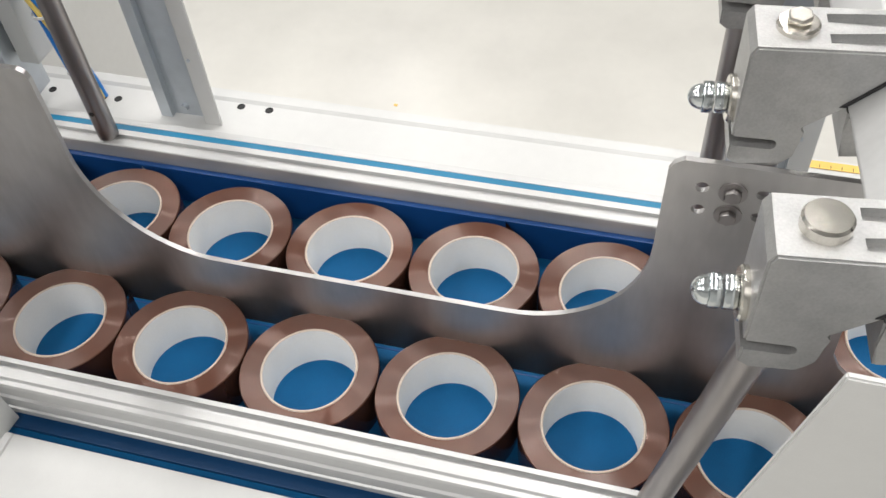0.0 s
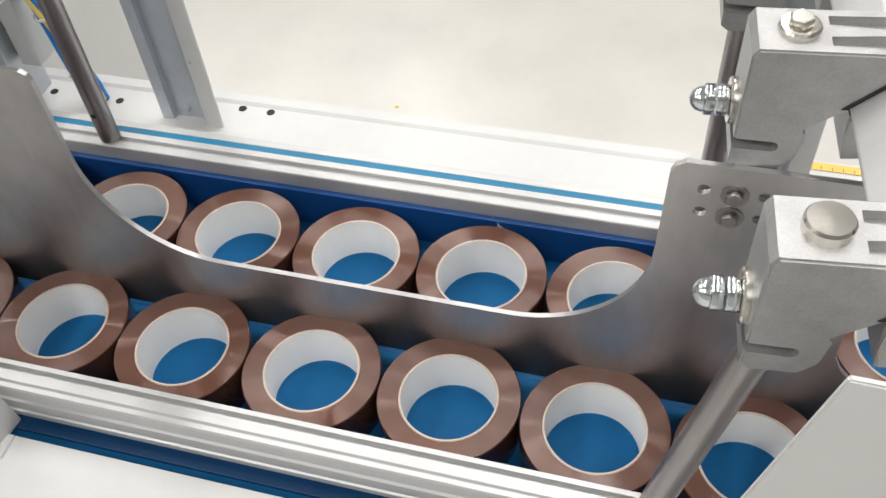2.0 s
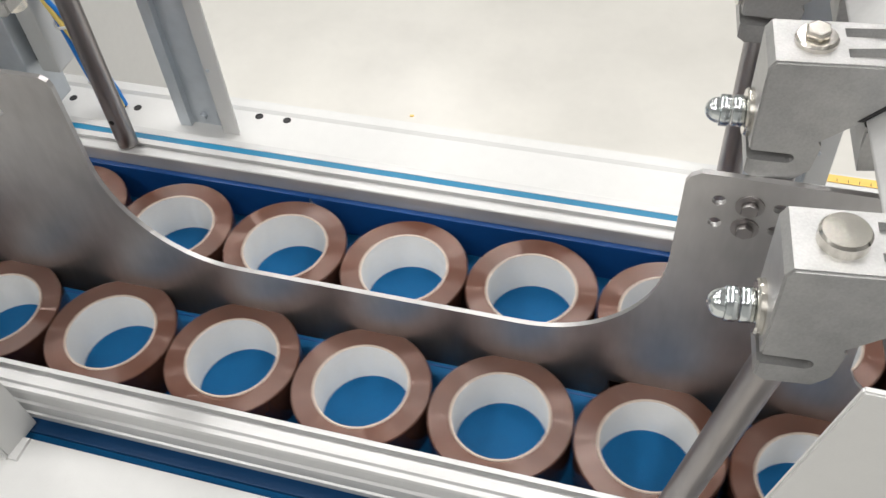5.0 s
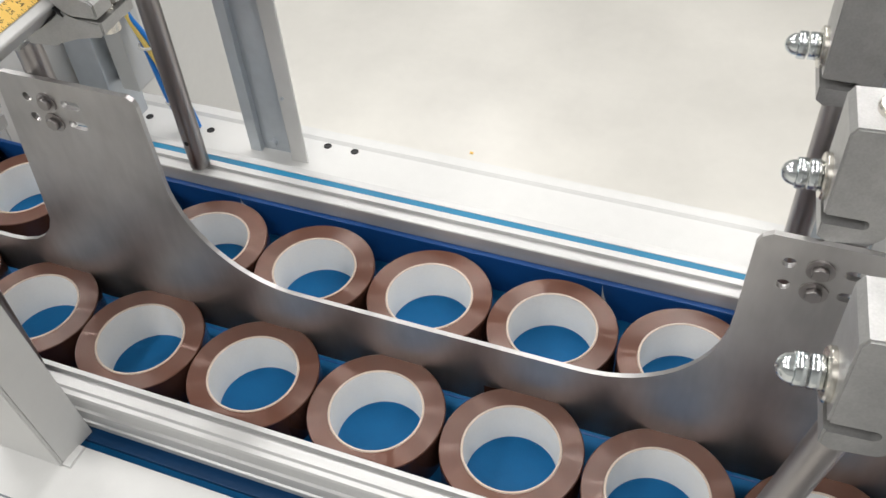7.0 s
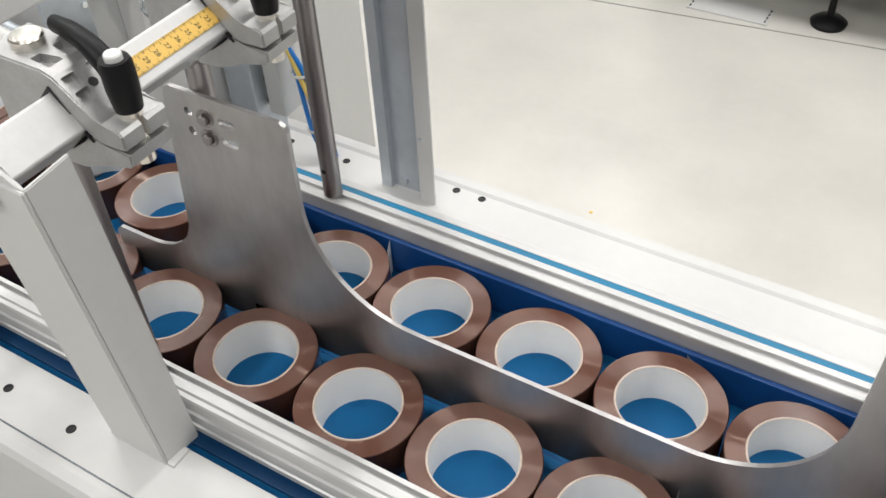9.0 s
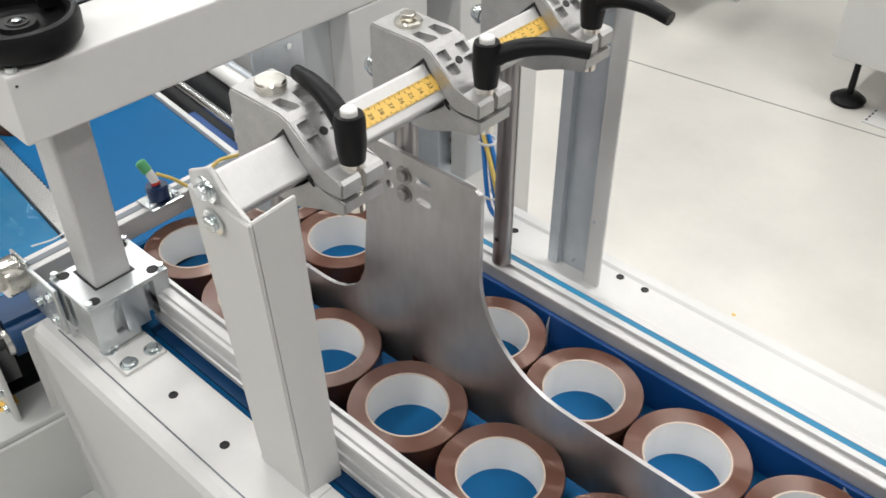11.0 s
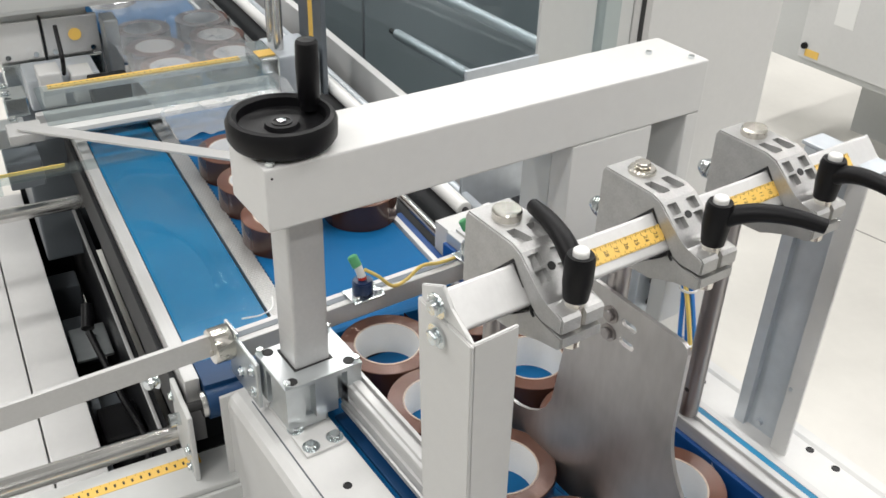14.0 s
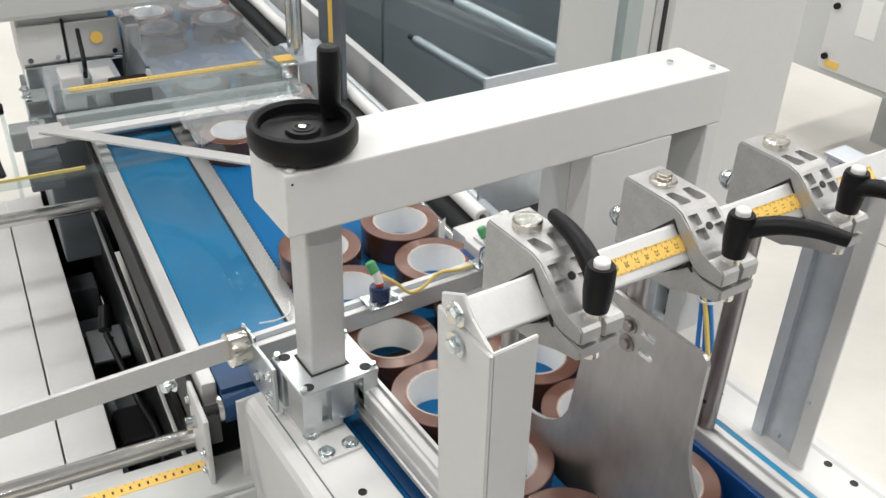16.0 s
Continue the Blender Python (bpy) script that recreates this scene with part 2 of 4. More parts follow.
def hexbolt(parent, name, m, r=0.006, h=0.004, washer=True, material=None, label=""):
    """A hex head on its washer, along local z."""
    bm = bmesh.new()
    bmesh.ops.create_cone(bm, cap_ends=True, segments=6, radius1=r, radius2=r, depth=h, matrix=Matrix.Translation((0, 0, h / 2 + 0.0012)))
    bmesh.ops.bevel(bm, geom=bm.edges[:], offset=r * 0.1, segments=1, affect="EDGES")
    if washer:
        bmesh.ops.create_cone(bm, cap_ends=True, segments=20, radius1=r * 1.5, radius2=r * 1.5, depth=0.0014, matrix=Matrix.Translation((0, 0, 0.0006)))
    bmesh.ops.transform(bm, matrix=m, verts=bm.verts[:])
    return part(name, bm, material or ZINC, parent, label, smooth=True)


# ---- hall ----
def hall():
    tagged(part("floor", block(-9, 8, -7, 10, -0.1, 0), FLOOR), "pale polished concrete floor with faint stains", "floor", kind="structure")
    tagged(part("ceiling", block(-9, 8, -7, 10, 5.0, 5.1), ROOF), "pale grey hall ceiling", "ceiling", kind="structure")
    for n, b in (("wall_north", (-9, 8, 10, 10.2)), ("wall_south", (-9, 8, -7.2, -7)), ("wall_west", (-9.2, -9, -7, 10)), ("wall_east", (8, 8.2, -7, 10))):
        tagged(part(n, block(*b, 0, 5.0), WALL), "plain light hall wall", "wall", kind="structure")
    joint = part("trim", block(-9, 8, 2.365, 2.371, 0.0, 0.001), mat("joint_filler", (0.30, 0.29, 0.27), 0.7))
    joint.matrix_world = pose(0, 0, 0, 0, 0, 7)
    tagged(joint, "thin dark expansion joint in the concrete floor", "floor joint", kind="structure")
    speck = part("floor_chip", block(-0.252, -0.242, 1.287, 1.294, 0, 0.002, 0.0006), YELLOW)
    tagged(speck, "tiny yellow chip lying on the concrete floor", "debris")


hall()

FL = 0.916   # top of the frame's flanges
BELT_Z = 0.906


# ---- infeed conveyor ----
def screw_plug(parent, x, y, z=FL, r=0.0055):
    return part("hole_plug", lathe([(0, -0.004), (r, -0.004), (r, 0.0004), (r * 0.8, 0.0009), (r * 0.75, 0.0001), (0, 0.0001)], 16, m=Matrix.Translation((x, y, z)), closed=False), RUBBER, parent, "small black plug")


def infeed():
    fr = thing("conveyor", "white powder-coated sheet steel conveyor body", "conveyor")
    t = 0.004
    # back flange with a folded lip, and front flange with a folded side
    back = [(0.186, FL - 0.05), (0.186, FL), (0.268, FL), (0.272, FL + 0.0025), (0.284, FL + 0.0025), (0.290, FL - 0.006), (0.290, 0.30), (0.286, 0.30), (0.286, FL - 0.007), (0.19, FL - 0.006), (0.19, FL - 0.05)]
    part("back_flange", prism(back, "x", -0.62, 2.6), WHITE, fr)
    front = [(-0.147, FL - 0.05), (-0.147, FL), (-0.214, FL), (-0.222, FL - 0.004), (-0.226, FL - 0.012), (-0.236, 0.22), (-0.231, 0.22), (-0.221, FL - 0.013), (-0.212, FL - 0.005), (-0.151, FL - 0.005), (-0.151, FL - 0.05)]
    part("front_flange", prism(front, "x", -0.425, 2.6), WHITE, fr)
    part("end_plate", block(-0.429, -0.425, -0.234, -0.147, 0.22, FL - 0.002), WHITE, fr)
    part("seam", block(-0.40, 2.6, -0.2075, -0.2060, FL, FL + 0.0006), DARKGREY, fr)
    for x, y, r in ((-0.235, 0.2490, 0.0045), (-0.173, 0.2490, 0.0062), (-0.153, 0.2485, 0.0045), (-0.0125, 0.2625, 0.0045), (0.0200, 0.2625, 0.0045), (0.643, 0.2625, 0.0045), (0.675, 0.2625, 0.0045)):
        screw_plug(fr, x, y, r=r)
    for x, y in ((-0.2340, -0.1785), (-0.1470, -0.1825), (0.42, -0.180), (0.50, -0.180)):
        screw_plug(fr, x, y, r=0.0048)
    part("bed", block(-0.40, 2.6, -0.145, 0.184, 0.86, 0.892), DARKGREY, fr)
    for x in (-0.3, 1.2, 2.4):
        for y in (-0.19, 0.26):
            part("leg", block(x - 0.03, x + 0.03, y - 0.025, y + 0.025, 0.0, 0.6), WHITE, fr)
    belt = thing("conveyor_belt", "matt blue conveyor belt with fine weave", "conveyor belt")
    part("top_run", prism([(-0.40, BELT_Z - 0.006), (-0.412, BELT_Z - 0.004), (-0.42, BELT_Z - 0.012), (-0.424, BELT_Z - 0.025), (-0.42, BELT_Z - 0.04), (-0.40, BELT_Z - 0.05), (2.6, BELT_Z - 0.05), (2.6, BELT_Z), (-0.405, BELT_Z)], "y", -0.143, 0.183), BELT, belt)
    part("seam", block(-0.40, 2.6, 0.004, 0.0052, BELT_Z, BELT_Z + 0.0004), BLUEPAD, belt)


infeed()


def rails():
    r = thing("back_guide_rail", "aluminium profile guide rail with a blue slot strip", "guide rail")
    z = 0.965
    sec = [(0.1360, 0.915), (0.1360, z - 0.001), (0.1368, z), (0.1440, z), (0.1440, z - 0.004), (0.1510, z - 0.004), (0.1510, z), (0.1578, z), (0.1578, z - 0.003), (0.1652, z - 0.003), (0.1652, z), (0.1732, z), (0.1740, z - 0.001), (0.1740, 0.915)]
    part("profile", prism(sec, "x", -0.52, 1.6), ALU, r)
    part("slot_strip", block(-0.52, 1.6, 0.1580, 0.1650, z - 0.006, z - 0.0003), BLUESTRIP, r, "glossy blue slot cover strip")
    part("guide_pad", block(-0.52, 1.6, 0.1300, 0.1357, 0.906, 0.9500, 0.0012), BLUEPAD, r, "dark blue plastic guide pad")
    f = thing("front_guide_rail", "ridged aluminium profile guide rail", "guide rail")
    sec = [(-0.1065, 0.92), (-0.1065, z), (-0.1105, z), (-0.1105, z - 0.006), (-0.1150, z - 0.006), (-0.1150, z), (-0.1235, z), (-0.1250, z - 0.002), (-0.1290, z - 0.002), (-0.1300, z - 0.004), (-0.1300, z - 0.016),
           (-0.1270, z - 0.017), (-0.1270, z - 0.021), (-0.1300, z - 0.022), (-0.1300, z - 0.034), (-0.1280, z - 0.035), (-0.1280, z - 0.038), (-0.1300, z - 0.039), (-0.1300, 0.92)]
    part("profile", prism(sec, "x", -0.335, 1.6), ALU, f)
    # added strip that darkens the belt where the rail shades it
    part("slide_strip", block(-0.335, 1.6, -0.1385, -0.1080, 0.9075, 0.9120, 0.0008), SHADEDBELT, f, "dark blue strip standing in for the shade under the rail")
    part("guide_pad", block(-0.335, 1.6, -0.1063, -0.1030, 0.906, 0.955, 0.0008), BLUEPAD, f)


def flange_scale():
    """Short white holder with a yellow scale, screwed to the back flange under the second beam."""
    h = thing("scale_holder", "white sheet holder with a yellow scale on the back flange", "scale")
    part("sheet", prism([(0.515, 0.256), (0.70, 0.254), (0.70, 0.292), (0.530, 0.292), (0.515, 0.274)], "z", FL + 0.003, FL + 0.007, 0.0006), WHITE, h)
    tape = part("scale_tape", block(0.560, 0.69, 0.278, 0.288, FL + 0.0075, FL + 0.0080), YELLOW, h, "yellow printed measuring tape")
    tk = bmesh.new()
    for i in range(13):
        block(0.565 + 0.01 * i, 0.5656 + 0.01 * i, 0.279, 0.283, FL + 0.0081, FL + 0.0083, bm=tk)
    part("tick", tk, INK, tape)["kind"] = "stuff"
    hexbolt(h, "bolt", Matrix.Translation((0.533, 0.267, FL + 0.007)), 0.0042, 0.003)


rails()
flange_scale()


def divider():
    """The steel dividing plate: two uprights, a round-cornered notch between them and a low tail at each end."""
    top, low, bot, R = 1.178, 0.998, 0.922, 0.099

    def arc(cx, cz, a0, a1, r=R, n=14):
        return [(cx + r * math.cos(radians(a0 + (a1 - a0) * i / n)), cz + r * math.sin(radians(a0 + (a1 - a0) * i / n))) for i in range(n + 1)]

    pts = [(-0.252, bot), (-0.252, 0.966), (-0.246, 0.972)]
    pts += [(-0.205, 0.972)] + [(-0.205 + 0.066 * math.sin(radians(a)), 0.972 + 0.066 * (1 - math.cos(radians(a))) * 0.9) for a in range(15, 91, 15)]
    pts += [(-0.124, top - 0.012), (-0.122, top - 0.004), (-0.116, top)] + [(-0.004, top), (0.001, top - 0.003), (0.003, top - 0.008)]
    pts += arc(0.102, 1.097, 180, 270)
    pts += arc(0.336, 1.097, 270, 360)
    pts += [(0.4365, top - 0.010), (0.439, top - 0.004), (0.445, top), (0.553, top), (0.558, top - 0.003), (0.560, top - 0.009)]
    pts += [(0.564, 1.06)] + [(0.630 - 0.066 * math.cos(radians(a)), 1.03 - 0.058 * math.sin(radians(a))) for a in range(15, 91, 15)] + [(0.70, 0.972), (0.70, bot)]
    pl = thing("divider_plate", "grey mill-finish steel divider plate with a rounded notch", "divider plate")
    bm = prism(pts, "y", -0.002, 0.002)
    body = part("plate", bm, PLATE, pl)
    # slots and holes cut through
    cut = bmesh.new()
    for dx in (0.0, 0.557):
        for z in (1.158, 1.139):
            rod((-0.0995 + dx, -0.02, z), (-0.0995 + dx, 0.02, z), 0.0042, 14, cut)
            sx = -0.060 + dx
            prism([(sx + s * 0.005 + 0.0037 * math.cos(radians(a)), z + 0.0037 * math.sin(radians(a))) for s, rng in ((1, range(-90, 91, 30)), (-1, range(90, 271, 30))) for a in rng], "y", -0.02, 0.02, bm=cut)
    me = bpy.data.meshes.new("cutter")
    bmesh.ops.recalc_face_normals(cut, faces=cut.faces)
    cut.to_mesh(me)
    cut.free()
    cutter = new("cutter", me)
    md = body.modifiers.new("holes", "BOOLEAN")
    md.object, md.operation, md.solver = cutter, "DIFFERENCE", "EXACT"
    dg = bpy.context.evaluated_depsgraph_get()
    done = bpy.data.meshes.new_from_object(body.evaluated_get(dg))
    body.modifiers.clear()
    body.data = done
    bpy.data.objects.remove(cutter)
    for dx in (0.0, 0.557):
        for z in (1.157, 1.138):
            hexbolt(pl, "bolt", Matrix.Translation((-0.0815 + dx, -0.002, z)) @ pose(0, 0, 0, 90, 0, 0), 0.0056, 0.004, True, ROD)


divider()


# ---- clamps, beams and posts that carry the guides ----
BX, BZ, HD = -0.053, 1.2505, 0.0225     # beam axis and half its diagonal


def beam(dx, dz):
    b = thing("cross_beam", "square aluminium beam set on edge with a yellow scale", "beam", (BX + dx, 0, BZ + dz))
    r = 0.0035
    sec = []
    for k in range(4):
        a = radians(90 - 90 * k)
        c = Vector((math.cos(a), math.sin(a))) * (HD - r * 0.41)
        for s in (45, 15, -15, -45):
            sec.append((c.x + r * 0.6 * (math.cos(a + radians(s)) - 1 * math.cos(a)), c.y + r * 0.6 * (math.sin(a + radians(s)) - 1 * math.sin(a))))
    part("tube", prism(sec, "y", -0.195, 0.262), ALU, b)
    if dx > 0:
        return b
    # the scale lies on the face towards the infeed
    face = Matrix.Translation((HD / 2 + 0.0003, 0, HD / 2 + 0.0003)) @ pose(0, 0, 0, 0, 45, 0)
    tape = part("scale_tape", block(-0.0065, 0.0065, -0.13, 0.225, -0.0002, 0.0003), YELLOW, b, "yellow printed measuring tape")
    tape.matrix_local = face @ Matrix.Translation((0.001, 0, 0))
    ticks = bmesh.new()
    for i in range(0, 355):
        if i % 10 == 0:
            w = 0.0040
        elif i % 5 == 0:
            w = 0.0028
        elif i % 2 == 0:
            w = 0.0018
        else:
            continue
        y = 0.224 - i * 0.001
        block(-0.0065, -0.0065 + w, y - 0.00012, y + 0.00012, 0.0003, 0.0005, bm=ticks)
        block(0.0065 - w * 0.7, 0.0065, y - 0.00012, y + 0.00012, 0.0003, 0.0005, bm=ticks)
    tk = part("tick", ticks, INK, tape)
    tk["kind"] = "stuff"
    for num in range(1, 33):
        y = 0.217 - num * 0.01
        cu = bpy.data.curves.new("number", "FONT")
        cu.body, cu.size, cu.align_x, cu.align_y = str(num), 0.0052, "CENTER", "CENTER"
        tmp = new("tmp", cu)
        me = bpy.data.meshes.new_from_object(tmp.evaluated_get(bpy.context.evaluated_depsgraph_get()))
        bpy.data.objects.remove(tmp)
        me.materials.append(INK)
        o = new("number", me)
        o.parent = tape
        o.matrix_local = pose(0.0004, y, 0.0005, 0, 0, 0)
    return b


def outline_clamp():
    """Upper jaw, seen from the side: (x, z) from the beam's axis."""
    g = HD + 0.0015
    return [(-0.058, 0.031), (-0.055, 0.036), (-0.004, 0.036), (0.006, 0.033), (0.031, 0.0125), (0.037, 0.0085), (0.052, 0.0075), (0.0545, 0.005), (0.0545, -0.005), (0.052, -0.0065), (0.034, -0.0060),
            (0.0285, -0.0055), (g, -0.001), (0.0, g), (-g, 0.0), (-0.0275, -0.006), (-0.0245, -0.016), (-0.0200, -0.021), (-0.0225, -0.039), (-0.030, -0.0470), (-0.053, -0.0470), (-0.058, -0.043)]


def carve(jaw, reach):
    """Cut the casting's pockets, the slit round the rod and the slit between the foot's prongs."""
    cut = bmesh.new()
    for s in (-1, 1):
        for a0, a1 in ((-0.0125, -0.0030), (-0.0005, 0.0090)):
            b = block(a0, a1, s * 0.0100 - 0.0050, s * 0.0100 + 0.0050, -0.0050, 0.006, 0.001)
            bmesh.ops.transform(b, matrix=Matrix.Translation((0.0180 + reach, 0, 0.0228)) @ pose(0, 0, 0, 0, 39, 0), verts=b.verts[:])
            me = bpy.data.meshes.new("pocket")
            b.to_mesh(me)
            cut.from_mesh(me)
            b.free()
        prism([(-0.0185, s * 0.0022 + s * 0.003), (-0.004 + reach, s * 0.0022), (-0.001 + reach, s * 0.0022), (-0.001 + reach, s * 0.0140), (-0.0185, s * 0.0125)], "z", 0.0305, 0.045, bm=cut)
    arc = [(-0.0365 + 0.0036 * math.cos(radians(a)), -0.0300 + 0.0036 * math.sin(radians(a))) for a in range(-90, 91, 30)]
    prism([(-0.066, -0.0318)] + arc + [(-0.066, -0.0246)], "y", -0.03, 0.03, bm=cut)
    block(0.0400 + reach, 0.0600 + reach, -0.0022, 0.0022, -0.02, 0.03, bm=cut)
    bmesh.ops.recalc_face_normals(cut, faces=cut.faces)
    me = bpy.data.meshes.new("cutter")
    cut.to_mesh(me)
    cut.free()
    cutter = new("cutter", me)
    cutter.matrix_world = jaw.parent.matrix_basis
    md = jaw.modifiers.new("pockets", "BOOLEAN")
    md.object, md.operation, md.solver = cutter, "DIFFERENCE", "EXACT"
    bpy.context.view_layer.update()
    jaw.data = bpy.data.meshes.new_from_object(jaw.evaluated_get(bpy.context.evaluated_depsgraph_get()))
    jaw.modifiers.clear()
    bpy.data.objects.remove(cutter)


def clamp(y, dx, dz, turn, mid=False, reach=0.0):
    """A cast clamp on the beam: upper and lower jaw, rod with its bolt, acorn nut and a lever."""
    c = thing("clamp", "cast aluminium clamp with a black locking lever on the beam", "clamp", (BX + dx, y, BZ + dz), "clamps on the beams")
    up = prism([(px + (reach if px > -0.03 and not (px < 0 and pz < -0.01) else 0.0), pz) for px, pz in outline_clamp()], "y", -0.0192, 0.0192, 0.0012)
    carve(part("upper_jaw", up, CAST, c, smooth=False), reach)
    low = [(-0.0165, -0.038), (-0.0185, -0.024), (-0.0200, -0.0055), (0.0, -HD - 0.0015), (HD + 0.0015, -0.0035), (0.029, -0.0085), (0.036, -0.0090), (0.0545, -0.0095), (0.0545, -0.0175), (0.050, -0.0215), (0.030, -0.0240), (0.006, -0.036)]
    part("lower_jaw", prism(low, "y", -0.0180, 0.0180, 0.0012), CAST, c)
    part("gasket", prism([(HD + 0.0034, -0.008), (HD + 0.0001, -0.006), (0.0, HD + 0.0001), (-HD - 0.0001, 0.0), (-HD - 0.0030, 0.0), (0.0, HD + 0.0034)], "y", -0.0198, 0.0198), RUBBER, c)
    # windows cast into the sloping face and ribs on top
    pin = part("pivot_hole", lathe([(0, 0.0002), (0.0032, 0.0002), (0.0032, 0.0012), (0, 0.0012)], 14, closed=False), RUBBER, c)
    pin.matrix_local = Matrix.Translation((0.0175, 0, 0.0228)) @ pose(0, 0, 0, 0, 39, 0)
    low_cap = 0.003 if mid else 0.0
    # flat bolt that closes the rod's bore
    bolt = lathe([(0, 0.036), (0.0112, 0.036), (0.0112, 0.0415 - low_cap), (0.0101, 0.0430 - low_cap), (0, 0.0432 - low_cap)], 28, m=Matrix.Translation((-0.034, 0, 0)), closed=False)
    part("rod_bolt", bolt, NICKEL, c, "nickel-plated round bolt head", smooth=True)
    if mid:
        hexbolt(c, "bolt", Matrix.Translation((-0.034, 0, 0.0390)), 0.0068, 0.0045, False, NICKEL)
    # acorn nut with washers on the side away from the infeed
    m = Matrix.Translation((-0.058, 0, -0.014)) @ pose(0, 0, 0, 0, -90, 0)
    part("washer", lathe([(0.004, 0), (0.0138, 0), (0.0138, 0.0028), (0.0128, 0.0038), (0.004, 0.0038)], 28, m=m), NICKEL, c, smooth=True)
    nut = bmesh.new()
    for z0, h in ((0.004, 0.0065), (0.0115, 0.006)):
        bmesh.ops.create_cone(nut, cap_ends=True, segments=6, radius1=0.0094, radius2=0.0094, depth=h, matrix=Matrix.Translation((0, 0, z0 + h / 2)))
    bmesh.ops.bevel(nut, geom=nut.edges[:], offset=0.0007, segments=1, affect="EDGES")
    bmesh.ops.transform(nut, matrix=m, verts=nut.verts[:])
    n = part("hex_nut", nut, ZINC, c, "zinc-plated hex nut", smooth=True)
    dome = lathe([(0.0082, 0.0175)] + [(0.0074 * math.cos(radians(a)), 0.0178 + 0.0078 * math.sin(radians(a))) for a in range(0, 81, 16)] + [(0.0, 0.0256)], 24, m=m, closed=False)
    part("acorn_nut", dome, ZINC, c, "shiny zinc acorn nut", smooth=True)
    # lever
    lev = part("lever_hub", lathe([(0.0, 0.0), (0.0088, 0.0), (0.0092, 0.003), (0.0104, 0.014), (0.0104, 0.031), (0.0092, 0.0345), (0.0062, 0.0345), (0.0062, 0.031), (0.0, 0.031)], 28, closed=False), BLACK, c, "black plastic lever hub", smooth=True)
    lev.matrix_local = pose(0.0445, 0, 0.0125, 0, 0, turn)
    cap = part("cap", lathe([(0.0, 0.031), (0.0056, 0.031), (0.0056, 0.0375), (0.0048, 0.0386), (0.0, 0.0386)], 22, closed=False), WHITEPLASTIC, lev, "white push cap", smooth=True)
    arm = hose([(0.006, 0, 0.022), (0.014, 0, 0.027), (0.030, 0, 0.0320), (0.052, 0, 0.0335), (0.073, 0, 0.0305)], 0.0072, 12)
    for v in arm.verts:
        k = max(0.0, v.co.x - 0.016)
        v.co.y *= 1.1 - 6.0 * k
        v.co.z = 0.0305 + (v.co.z - 0.0305) * (1.0 - 3.5 * k)
    part("lever_arm", arm, BLACK, lev, smooth=True)
    part("stud", rod((0.0445, 0, -0.026), (0.0445, 0, 0.013), 0.0072, 16), NICKEL, c)
    # the long pattern holds the beam further from its rod
    for ob in c.children:
        if ob.name.split(".")[0] in ("lower_jaw", "gasket", "pivot_hole", "lever_hub", "stud"):
            ob.location.x += reach
    return c


def rods(dx, dz):
    """The three round rods that hang from the clamps."""
    x = BX + dx - 0.039
    for y, z0, lab in ((0.148, 0.9652, "turned steel rod holding the back rail"), (0.012, 1.10, "turned steel rod holding the divider plate"), (-0.1185, 0.9652, "turned steel rod holding the front rail")):
        # on the second, skewed beam the rods follow their clamps
        off = 0.0 if dx == 0 else {0.148: -0.0165, 0.012: 0.003, -0.1185: 0.006}[y]
        r = thing("support_rod", lab, "rod", (x + off, y + (0.0085 if dx > 0 and y == 0.012 else 0.0), 0))
        foot, head = (-0.033, 0.014) if dx > 0 and y < 0 else (0.0, 0.0)
        part("shaft", rod((foot, 0, z0), (head, 0, BZ + dz + 0.033), 0.0098, 28, bevel=0.0008), ROD, r, smooth=True)
        if z0 < 1.0:
            part("screw", rod((foot * 0.83, -0.0102, 1.0), (foot * 0.83, -0.004, 1.0), 0.0026, 10), RUBBER, r)


